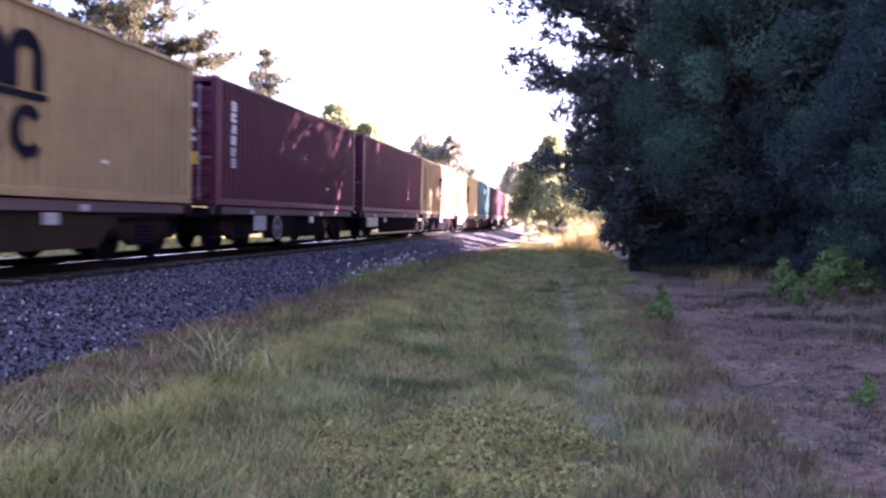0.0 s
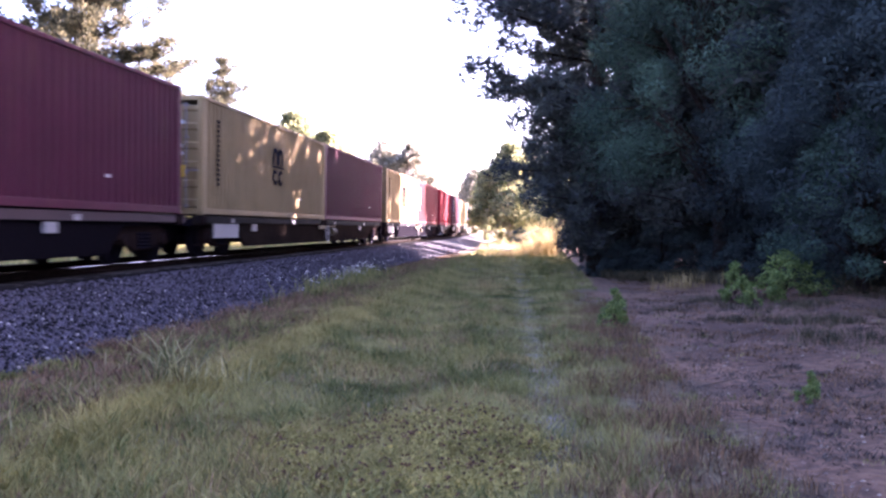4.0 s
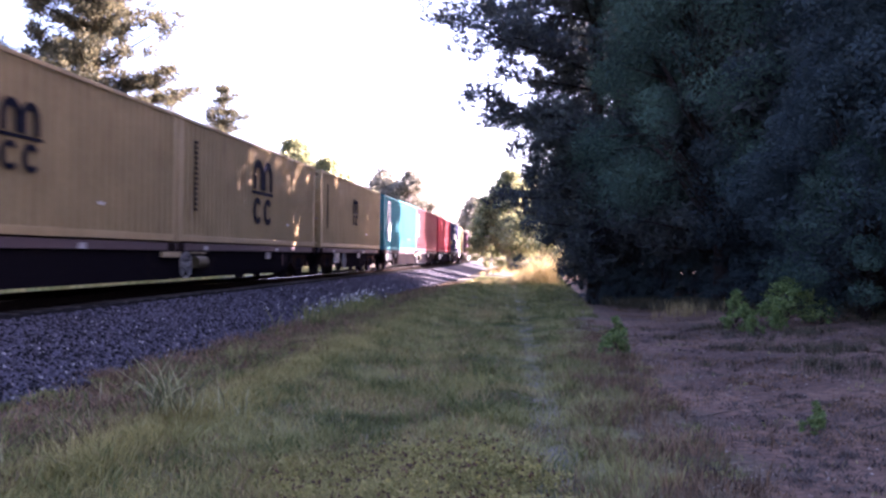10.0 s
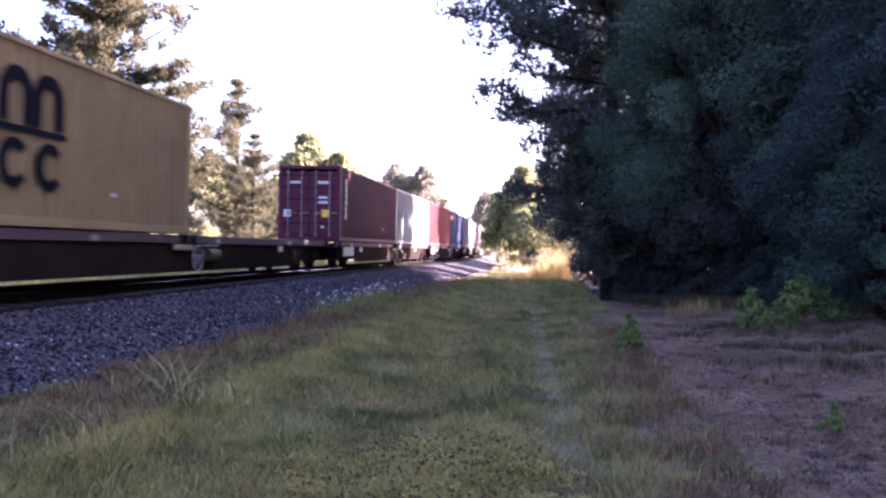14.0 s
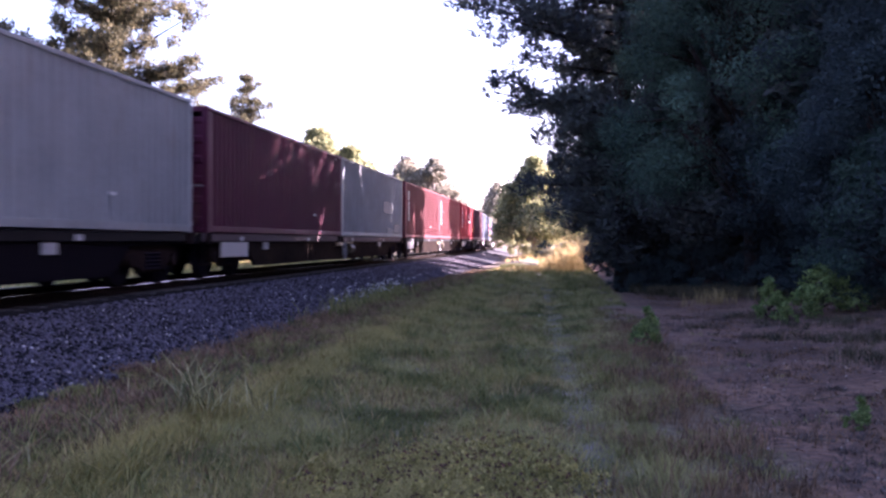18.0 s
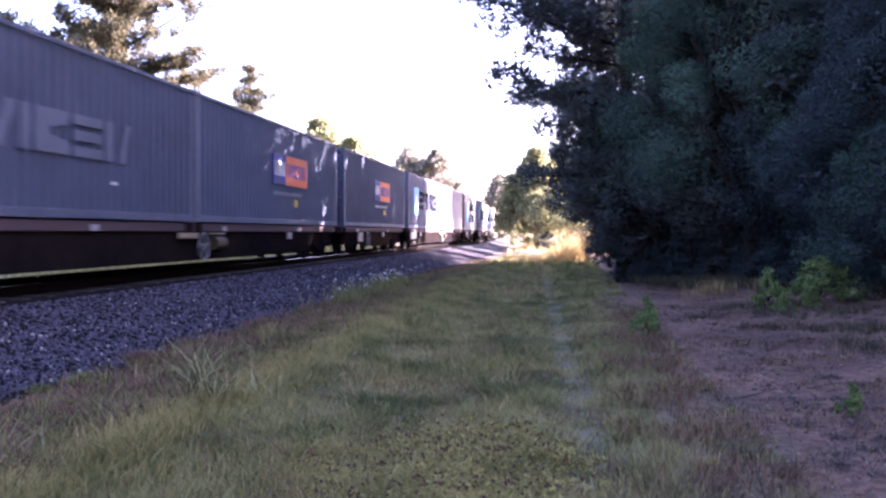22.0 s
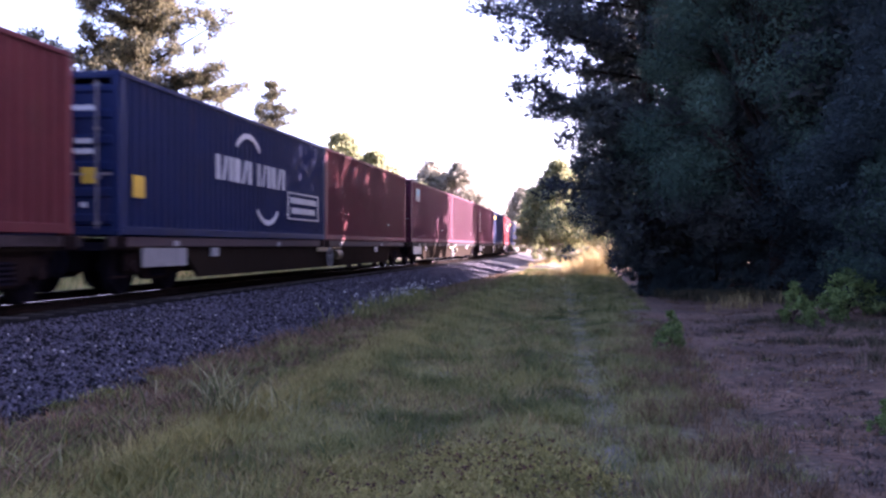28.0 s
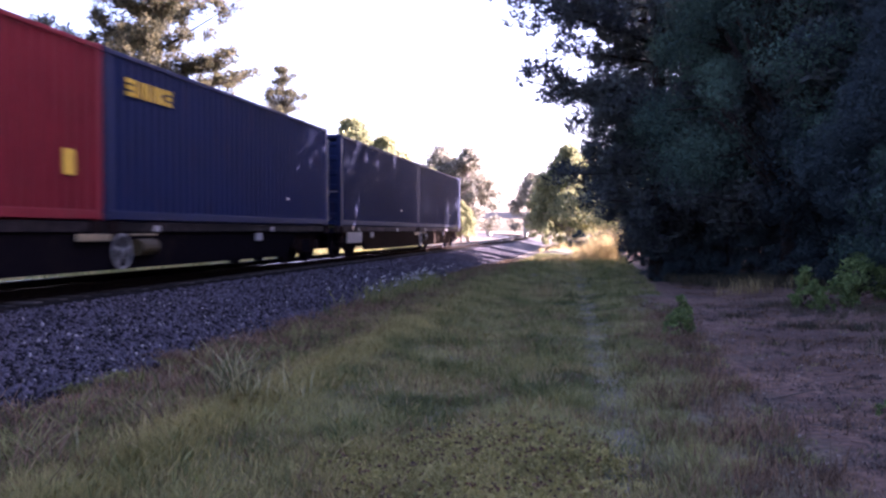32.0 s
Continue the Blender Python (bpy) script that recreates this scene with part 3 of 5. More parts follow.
def bars(y0, y1, z0, z1, count, ink, gap=0.25, upright=False, name="lettering_bar", mixed=False):
    """A row (or a column) of plain bars in place of lettering, solid or broken up into narrow, slanted and notched ones."""
    out = []
    for k in range(count):
        if upright:
            d = (z1 - z0) / count
            a, b, c, e = y0, y1, z0 + k * d, z0 + (k + 1 - gap) * d
        else:
            d = (y1 - y0) / count
            a, b, c, e = y0 + k * d, y0 + (k + 1 - gap) * d, z0, z1
        w, h, kind = b - a, e - c, (k * 2 + count) % 5
        if not mixed:
            out.append((name, a, b, c, e, ink))
        elif kind in (0, 3):
            out += [(name, a, a + w * 0.3, c, e, ink), ("slant_bar" if kind else name, a + w * 0.5, b, c, e, ink)]
        elif kind == 1:
            out += [(name, a, b, c + h * q, c + h * (q + 0.24), ink) for q in (0.0, 0.38, 0.76)]
        elif kind == 2:
            out += [("slant_bar", a, a + w * 0.6, c, e, ink), (name, a + w * 0.7, b, c, e, ink)]
        else:
            out.append(("notched_bar", a, b, c, e, ink))
    return out


def block_logo(y, big=False):
    """Two rows of dark blocks under one another, and a thin column of small marks near the front end."""
    k, z = (1.4, 1.6) if big else (0.85, 1.62)
    w = 0.62 * k
    out = [("arch_bar", y - w, y - 0.004, z, z + 0.62 * k, "black"), ("arch_bar", y + 0.004, y + w, z, z + 0.62 * k, "black"), ("logo_bar", y - w - 0.1, y + w + 0.1, z - 0.1 * k, z - 0.03 * k, "black")]
    out += [("hook_bar", y - w, y - 0.06 * k, z - 0.72 * k, z - 0.16 * k, "black"), ("hook_bar", y + 0.06 * k, y + w, z - 0.72 * k, z - 0.16 * k, "black")]
    return out + bars(-5.1, -4.98, 0.75, 2.45, 14, "black", 0.35, True)


def column(y=-5.25, ink="white", n=6, z0=0.9, z1=2.48, w=0.26):
    return bars(y, y + w, z0, z1, n, ink, 0.2, True, mixed=True)


def ring_logo(y):
    out = [("arc_mark", y - 1.6, y + 0.5, 2.15, 2.45, "white"), ("arc_mark", y - 0.3, y + 1.8, 0.4, 0.7, "white")]
    out += bars(y - 2.4, y - 0.25, 1.3, 1.85, 3, "white", 0.14, mixed=True) + bars(y + 0.05, y + 2.1, 1.3, 1.85, 3, "white", 0.14, mixed=True)
    out += [("panel_frame", y + 2.3, y + 5.0, 1.26, 1.30, "white"), ("panel_frame", y + 2.3, y + 5.0, 0.55, 0.59, "white"), ("panel_frame", y + 2.3, y + 2.34, 0.59, 1.26, "white"), ("panel_frame", y + 4.96, y + 5.0, 0.59, 1.26, "white")]
    return out + bars(y + 2.5, y + 4.8, 1.0, 1.16, 9, "white") + bars(y + 2.6, y + 4.7, 0.72, 0.88, 8, "white")


def star_logo(y, two=False):
    out = [("logo_panel", y - 2.2, y - 0.75, 0.75, 2.2, "sky"), ("star_mark", y - 2.05, y - 0.9, 0.9, 2.05, "white")]
    out += bars(y, y + 5.4, 1.62, 2.3, 6, "black", 0.16, mixed=True) if two else bars(y - 0.45, y + 6.0, 1.08, 2.05, 6, "black", 0.16, mixed=True)
    return out + (bars(y, y + 5.4, 0.65, 1.33, 7, "black", 0.16, mixed=True) if two else [])


def duo_logo(y):
    return [("logo_panel", y - 1.5, y - 0.35, 1.15, 2.0, "indigo"), ("logo_panel", y - 0.346, y + 1.75, 1.15, 2.0, "orange")] + bars(y - 1.35, y - 0.45, 1.4, 1.8, 3, "white", 0.15, mixed=True) + bars(y - 0.2, y + 1.6, 1.38, 1.78, 8, "indigo", 0.18, mixed=True) + bars(y - 1.4, y + 1.2, 0.85, 0.95, 9, "dim", 0.35)


def crest_logo(y):
    return [("logo_bar", y - 0.2, y + 0.25, 1.75, 2.2, "white")] + bars(y - 0.75, y + 0.8, 1.4, 1.62, 6, "white")


SMALL = [("label_plate", 2.6, 2.76, 0.64, 0.70, "white")]
LOOKS = {
    "msc": ("yellow", block_logo(0.08) + SMALL, "tan yellow ribbed container with dark block logo on the wagon"),
    "msc_big": ("yellow", block_logo(0.05, True) + SMALL, "tan yellow ribbed container with large dark block logo on the wagon"),
    "maroon": ("maroon", SMALL, "plain maroon ribbed steel container on the wagon"),
    "maroon_col": ("maroon", column() + SMALL, "maroon ribbed container with a white column of lettering"),
    "maroon_crest": ("maroon", [("shield_mark", 0.05, 0.85, 1.25, 2.2, "old_gold")] + bars(-1.25, -0.05, 1.62, 1.82, 5, "old_gold", 0.15, mixed=True) + bars(-1.25, -0.05, 1.44, 1.52, 7, "old_gold") + bars(-1.0, 0.6, 0.98, 1.05, 9, "dim") + SMALL, "maroon ribbed container with yellow crest on its side"),
    "maroon_plate": ("maroon", [("sticker", -5.0, -4.0, 1.95, 2.55, "dim"), ("sticker", -4.8, -4.1, 2.2, 2.5, "sky")] + SMALL, "maroon ribbed container with a pale sticker near its end"),
    "brown": ("brown", SMALL, "red-brown ribbed steel container on the wagon"),
    "brown_col": ("brown", column() + SMALL, "red-brown ribbed container with a white column of lettering"),
    "red": ("red", column(ink="crimson", w=0.16) + SMALL, "bright red ribbed steel container on the wagon"),
    "red_crest": ("red", crest_logo(0.8) + column(w=0.12) + [("sticker", 5.0, 5.3, 0.7, 1.1, "gold")] + SMALL, "bright red ribbed container with a small white crest"),
    "green": ("green", bars(-0.5, 1.6, 1.95, 2.35, 7, "white", 0.15, mixed=True) + SMALL, "dark green ribbed container with white lettering bars"),
    "teal": ("teal", [("label_panel", -4.9, -4.1, 0.5, 2.6, "white")] + bars(-4.75, -4.25, 0.6, 2.5, 9, "teal_ink", 0.15, True, mixed=True) + SMALL, "teal ribbed container with a tall white lettering panel"),
    "blue_scrawl": ("blue", bars(-3.95, -2.3, 2.16, 2.4, 6, "dim", 0.2, mixed=True) + [("arch_bar", -5.15, -4.6, 2.1, 2.6, "white"), ("hook_bar", -4.55, -4.1, 1.95, 2.45, "white"), ("slant_bar", -4.95, -4.6, 1.85, 2.05, "white"), ("label_plate", -4.9, -4.7, 0.75, 0.85, "white")] + SMALL, "blue ribbed container with pale painted scrawl near the top"),
    "ring": ("blue", ring_logo(0.4) + [("sticker", -5.6, -5.2, 0.7, 1.1, "gold")] + SMALL, "dark blue ribbed container with white bars and arcs"),
    "blue_gold": ("blue", bars(-5.4, -3.7, 2.18, 2.48, 6, "gold", 0.15, mixed=True) + SMALL, "blue ribbed container with yellow lettering bars"),
    "navy": ("navy", SMALL, "plain navy ribbed steel container on the wagon"),
    "grey": ("ash", bars(-3.9, -2.4, 2.0, 2.3, 4, "crimson", 0.2) + SMALL, "pale grey ribbed container with small red logo bars"),
    "grey_patch": ("ash", [("faded_patch", 1.4, 3.6, 1.1, 1.6, "patch"), ("faded_patch", 3.9, 5.3, 0.25, 0.6, "patch"), ("faded_patch", 2.2, 3.4, 0.2, 0.4, "patch")], "pale grey ribbed container with faded patches"),
    "slate_big": ("slate", bars(-1.8, 3.4, 1.05, 1.75, 5, "faint", 0.12, mixed=True) + [("logo_bar", -2.3, -1.9, 0.9, 2.3, "faint")] + SMALL, "blue-grey ribbed container with large faded lettering bars"),
    "duo": ("slate", duo_logo(0.6) + [("sticker", 1.1, 1.35, 0.55, 0.75, "gold")], "blue-grey ribbed container with blue and orange panel"),
    "star": ("grey", star_logo(-2.2) + SMALL, "pale grey ribbed container with sky blue star panel"),
    "star_two": ("white", star_logo(-2.0, True) + SMALL, "pale grey ribbed container with star panel and two rows of bars"),
    "white": ("white", bars(-4.4, -3.4, 2.1, 2.4, 5, "dim", 0.2) + SMALL, "off-white container with rust stains on the wagon"),
}
# front end of each box along the train, and its look; a trailing minus turns the doors away
LOAD = [
    (5.29, "msc_big"), (18.74, "maroon_col"), (32.18, "maroon"), (44.43, "msc"), (57.44, "msc-"), (69.69, "green"), (82.98, "maroon_crest"), (95.23, "maroon"), (108.69, "msc"), (120.94, "maroon"),
    (134.39, "msc"), (146.64, "brown_col"), (160.70, "red-"), (174.34, "maroon_col"), (186.59, "msc"), (200.57, "msc"), (214.34, "blue_scrawl"), (227.27, "msc"), (239.52, "msc_big"), (252.59, "msc"),
    (265.96, "teal"), (278.21, "brown_col"), (291.62, "red-"), (303.87, "ring"), (316.82, "msc_big"), (343.10, "maroon_col"), (355.35, "grey_patch"), (368.12, "brown"), (380.37, "blue_gold"), (393.84, "grey"),
    (406.09, "grey"), (419.13, "maroon"), (431.38, "grey_patch"), (444.46, "brown_col"), (456.71, "brown_col"), (470.03, "red_crest"), (482.28, "maroon"), (495.72, "slate_big"), (507.97, "duo"), (521.08, "duo"),
    (534.42, "star"), (546.67, "white"), (560.48, "star_two-"), (574.20, "star"), (587.54, "star"), (599.79, "star"), (612.70, "white"), (624.95, "brown_col"), (638.54, "ring"), (650.79, "brown"),
    (664.27, "maroon_plate"), (676.52, "maroon"), (689.80, "maroon_col"), (702.05, "blue_gold"), (715.23, "red_crest"), (727.48, "blue_gold"), (741.07, "navy"), (753.32, "navy"),
]
# wagons as the front end of their first box and how many forty-foot slots they have
WAGONS = [(5.29, 1), (18.74, 1), (32.18, 2), (57.44, 2), (82.98, 2), (108.69, 2), (134.39, 2), (160.70, 1), (174.34, 2), (200.57, 1), (214.34, 1), (227.27, 2), (252.59, 1), (265.96, 2), (291.62, 2), (316.82, 2), (343.10, 2), (368.12, 2), (393.84, 2), (419.13, 2), (444.46, 2), (470.03, 2), (495.72, 2), (521.08, 1), (534.42, 2), (560.48, 1), (574.20, 1), (587.54, 2), (612.70, 2), (638.54, 2), (664.27, 2), (689.80, 2), (715.23, 2), (741.07, 2)]
WHEEL_R, AXLES = 0.48, (-0.9, 0.9)


def wheelset(bm):
    for x in (-0.753, 0.753):
        s = 1 if x > 0 else -1
        tube(bm, (x - 0.06, 0, 0), (x + 0.07, 0, 0), WHEEL_R, n=24)
        tube(bm, (x - s * 0.055, 0, 0), (x - s * 0.085, 0, 0), WHEEL_R + 0.03, n=24)
        tube(bm, (x, 0, 0), (x + s * 0.12, 0, 0), 0.14, n=12)
        for k in range(4):
            a = k * math.pi / 2
            box(bm, *sorted((x + s * 0.07, x + s * 0.085)), 0.25 * math.cos(a) - 0.04, 0.25 * math.cos(a) + 0.04, 0.25 * math.sin(a) - 0.04, 0.25 * math.sin(a) + 0.04)
    tube(bm, (-1.05, 0, 0), (1.05, 0, 0), 0.075, n=12)


def side_frame(bm):
    pts = [(-1.15, -0.02), (-1.12, 0.2), (-0.6, 0.32), (0.6, 0.32), (1.12, 0.2), (1.15, -0.02), (0.72, -0.06), (0.45, -0.26), (-0.45, -0.26), (-0.72, -0.06)]
    a, b = [[bm.verts.new((x, y, z)) for y, z in pts] for x in (-0.07, 0.07)]
    bm.faces.new(a)
    bm.faces.new(b[::-1])
    for k in range(len(pts)):
        bm.faces.new((a[k], b[k], b[(k + 1) % 10], a[(k + 1) % 10]))


def springs(bm):
    """A nest of coils seen from the side: one ribbed block."""
    pts = []
    for k in range(5):
        pts += [(0.10, -0.18 + 0.075 * k), (0.07, -0.145 + 0.075 * k)]
    ring = pts + [(-x, z) for x, z in reversed(pts)]
    p, q = [[bm.verts.new((x, y, z)) for x, z in ring] for y in (-0.3, 0.3)]
    bm.faces.new(p)
    bm.faces.new(q[::-1])
    for k in range(len(ring)):
        bm.faces.new((p[k], q[k], q[(k + 1) % len(ring)], p[(k + 1) % len(ring)]))


def hand_wheel(bm):
    n, r = 24, 0.29
    for k in range(n):
        a, b = k * math.tau / n, (k + 1) * math.tau / n
        tube(bm, (0, r * math.cos(a), r * math.sin(a)), (0, r * math.cos(b), r * math.sin(b)), 0.024, n=6)
    for k in range(5):
        a = k * math.tau / 5 + 0.3
        tube(bm, (0, 0, 0), (0.0, r * math.cos(a), r * math.sin(a)), 0.018, n=6)
    tube(bm, (-0.12, 0, 0), (0.05, 0, 0), 0.05, n=10)


def make_wagon(slots):
    """A skeletal container flat: fish-belly sills, cross bearers, bogies with wheelsets, couplers, hand brake wheel, boxes and panels."""
    length = 12.5 * slots - 0.1
    l, top = length / 2, FLOOR - RAIL_Z
    w = tagged(new("container_wagon"), "dark steel flat wagon carrying shipping containers on bogies", "wagon", group="wagons of the train")
    for sign in (1, -1):
        def sill(bm):
            x0, x1 = sorted((sign * 1.13, sign * 1.03))
            deep = 0.83 if slots == 2 else 0.80
            pts = [(-l, top - 0.03), (-l, top - 0.24), (-l + 2.9, top - 0.28), (-l + 3.6, top - deep), (l - 3.6, top - deep), (l - 2.9, top - 0.28), (l, top - 0.24), (l, top - 0.03)]
            a, b = [[bm.verts.new((x, y, z)) for y, z in pts] for x in (x0, x1)]
            bm.faces.new(a)
            bm.faces.new(b[::-1])
            for k in range(8):
                bm.faces.new((a[k], b[k], b[(k + 1) % 8], a[(k + 1) % 8]))
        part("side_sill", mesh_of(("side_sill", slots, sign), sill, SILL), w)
        part("side_flange", mesh_of(("side_flange", slots, sign), lambda bm: box(bm, *sorted((sign * 1.132, sign * 1.185)), -l, l, top - 0.19, top - 0.012), FLANGE, bevel=0.008), w)
        for k in range(slots):
            for y in (-5.95, 5.95):
                yy = -l + 6.2 + 12.4 * k + y
                part("container_pedestal", mesh_of(("container_pedestal", sign), lambda bm: box(bm, *sorted((sign * 1.22, sign * 1.0)), -0.16, 0.16, top - 0.24, top - 0.004), RUST, bevel=0.01), w, pose(0, yy, 0))
        for y, half, low in (((-l + 2.0, 0.9, 0.57), (-l + 4.3, 0.2, 0.40), (l - 5.6, 0.2, 0.40)) if slots == 2 else ((-l + 3.05, 0.4, 0.58), (l - 5.0, 0.2, 0.40))):
            part("data_panel", mesh_of(("data_panel", sign, half), lambda bm: box(bm, *sorted((sign * 1.165, sign * 1.13)), -half, half, top - low, top - 0.21), PALE), w, pose(0, y, 0), "pale painted data panel")
        for k in range(slots * 2):
            part("stencil_plate", mesh_of(("stencil_plate", sign), lambda bm: box(bm, *sorted((sign * 1.19, sign * 1.184)), -0.13, 0.13, top - 0.18, top - 0.07), PALE), w, pose(0, -l + 2.4 + 5.9 * k, 0), "small pale plate")
        wheel = part("hand_brake_wheel", mesh_of("hand_brake_wheel", hand_wheel, WORN), w, pose(sign * 1.2, 0.5 if slots == 2 else -l + 4.2, top - 0.52, 0, 0, 0 if sign > 0 else 180), "worn grey spoked hand brake wheel")
        if slots == 2:
            part("brake_reservoir", mesh_of(("brake_reservoir", sign), lambda bm: (tube(bm, (sign * 1.2, 0.0, top - 0.46), (sign * 1.2, 0.62, top - 0.46), 0.15, n=14), tube(bm, (sign * 1.2, 0.62, top - 0.46), (sign * 1.2, 0.68, top - 0.46), 0.15, 0.09, n=14)), OCHRE, smooth=False), w, pose(0, 0.95, 0), "ochre painted brake reservoir")
            part("brake_bracket", mesh_of(("brake_bracket", sign), lambda bm: box(bm, *sorted((sign * 1.19, sign * 1.24)), -0.95, 0.0, top - 0.34, top - 0.22), CREAM, bevel=0.008), w, pose(0, 0.1, 0), "cream painted bracket")
            part("pull_rod", mesh_of(("pull_rod", sign), lambda bm: tube(bm, (sign * 1.215, 0.0, top - 0.24), (sign * 1.215, 0.9, top - 0.24), 0.02, n=6), CREAM), w, pose(0, 0.75, 0))
        for y, mat, name in ((-l + 6.3, RUST, "brake_cylinder"), (l - 4.9, STEEL, "air_reservoir")):
            part(name, mesh_of((name, sign), lambda bm: tube(bm, (sign * 0.8, -0.45, top - 0.5), (sign * 0.8, 0.45, top - 0.5), 0.2, n=14), mat), w, pose(0, y, 0))
        part("step_iron", mesh_of(("step_iron", sign), lambda bm: (tube(bm, (sign * 1.12, -0.2, top - 0.2), (sign * 1.12, -0.2, top - 0.72), 0.016, n=6), tube(bm, (sign * 1.12, 0.2, top - 0.2), (sign * 1.12, 0.2, top - 0.72), 0.016, n=6), box(bm, *sorted((sign * 1.0, sign * 1.14)), -0.22, 0.22, top - 0.74, top - 0.71)), RUST), w, pose(0, -l + 0.35, 0))
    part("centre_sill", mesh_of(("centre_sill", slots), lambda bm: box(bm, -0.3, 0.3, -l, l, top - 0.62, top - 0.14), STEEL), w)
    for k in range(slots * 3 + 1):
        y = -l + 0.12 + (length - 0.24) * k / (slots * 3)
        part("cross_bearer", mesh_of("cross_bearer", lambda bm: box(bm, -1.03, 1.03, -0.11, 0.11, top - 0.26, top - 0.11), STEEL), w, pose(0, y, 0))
    for end in (1, -1):
        part("coupler", mesh_of(("coupler", end), lambda bm: (box(bm, -0.09, 0.09, *sorted((0, end * 0.55)), top - 0.42, top - 0.24), box(bm, -0.16, 0.16, *sorted((end * 0.4, end * 0.68)), top - 0.5, top - 0.18)), RUST, bevel=0.02), w, pose(0, end * l, 0))
        part("air_hose", mesh_of(("air_hose", end), lambda bm: [tube(bm, (0.35, end * (0.1 * k), top - 0.35 - 0.08 * k * (6 - k) / 2), (0.35, end * (0.1 * k + 0.1), top - 0.35 - 0.08 * (k + 1) * (5 - k) / 2), 0.025, n=6) for k in range(6)], STEEL), w, pose(0, end * l, 0))
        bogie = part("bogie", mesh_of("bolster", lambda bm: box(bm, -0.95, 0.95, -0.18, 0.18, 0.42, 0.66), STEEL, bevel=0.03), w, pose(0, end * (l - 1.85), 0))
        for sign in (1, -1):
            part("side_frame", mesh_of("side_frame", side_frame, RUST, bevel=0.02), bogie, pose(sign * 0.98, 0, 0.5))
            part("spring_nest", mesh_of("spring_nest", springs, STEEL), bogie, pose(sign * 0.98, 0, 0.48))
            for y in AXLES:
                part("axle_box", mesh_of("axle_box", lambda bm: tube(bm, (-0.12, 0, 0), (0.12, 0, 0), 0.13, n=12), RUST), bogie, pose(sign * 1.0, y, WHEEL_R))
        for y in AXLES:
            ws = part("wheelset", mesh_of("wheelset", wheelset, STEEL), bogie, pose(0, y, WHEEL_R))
            ROLLING[y].append(ws)
    return w


ROLLING = {y: [] for y in AXLES}
MODELS = {}
for s0, key in LOAD:
    turned, look_name = key.endswith("-"), key.rstrip("-")
    if key not in MODELS:
        MODELS[key] = make_container(*LOOKS[look_name], turned)
        box_ob = MODELS[key]
    else:
        box_ob = copy_thing(MODELS[key], pose(0, 0, 0))
    MOVERS.append((box_ob, s0 + CL / 2, FLOOR))
for slots in (1, 2):
    MODELS[slots] = None
for s0, slots in WAGONS:
    if MODELS[slots] is None:
        wagon = MODELS[slots] = make_wagon(slots)
    else:
        wagon = copy_thing(MODELS[slots], pose(0, 0, 0))
        for o in wagon.children_recursive:
            if o.name.startswith("wheelset"):
                ROLLING[AXLES[0] if o.location.y < 0 else AXLES[1]].append(o)
    MOVERS.append((wagon, s0 + (12.4 * slots - 0.2) / 2, RAIL_Z))


# ---- trees and growth ----
rng = np.random.default_rng(7)


def spread(centres, per, radius, size, flat=0.6, slim=0.35, up=0.0, shell=False):
    """Small leaf blades round each centre: four-cornered, bent by chance, as arrays of places and faces; in a shell they lie like the leaves on a billow of foliage."""
    n = len(centres) * per
    c = np.repeat(centres, per, 0)
    r = np.repeat(np.broadcast_to(radius, (len(centres),)), per)[:, None]
    off = rng.normal(size=(n, 3))
    off *= (rng.random((n, 1)) ** (0.26 if shell else 0.4)) / np.linalg.norm(off, axis=1, keepdims=True)
    out = off + rng.normal(size=(n, 3)) * 0.28
    off[:, 2] *= flat
    p = c + off * r
    d = rng.normal(size=(n, 3))
    d[:, 2] = d[:, 2] * 0.7 + up
    d /= np.linalg.norm(d, axis=1, keepdims=True)
    if shell:
        d = d - out * (d * out).sum(1, keepdims=True) / (out * out).sum(1, keepdims=True)
        d /= np.linalg.norm(d, axis=1, keepdims=True) + 1e-9
    e = np.cross(d, out if shell else rng.normal(size=(n, 3)))
    e /= np.linalg.norm(e, axis=1, keepdims=True) + 1e-9
    ln = size * (0.6 + 0.8 * rng.random((n, 1)))
    wd = ln * slim
    v = np.stack([p, p + d * ln * 0.5 + e * wd, p + d * ln, p + d * ln * 0.5 - e * wd], 1).reshape(-1, 3)
    return v, np.arange(n * 4).reshape(-1, 4)


def limbs_mesh(name, segments, mat):
    bm = bmesh.new()
    for a, b, ra, rb in segments:
        tube(bm, a, b, ra, rb, n=7 if ra > 0.05 else 5)
    me = bpy.data.meshes.new(name)
    bm.to_mesh(me)
    bm.free()
    me.materials.append(mat)
    me.shade_smooth()
    return me


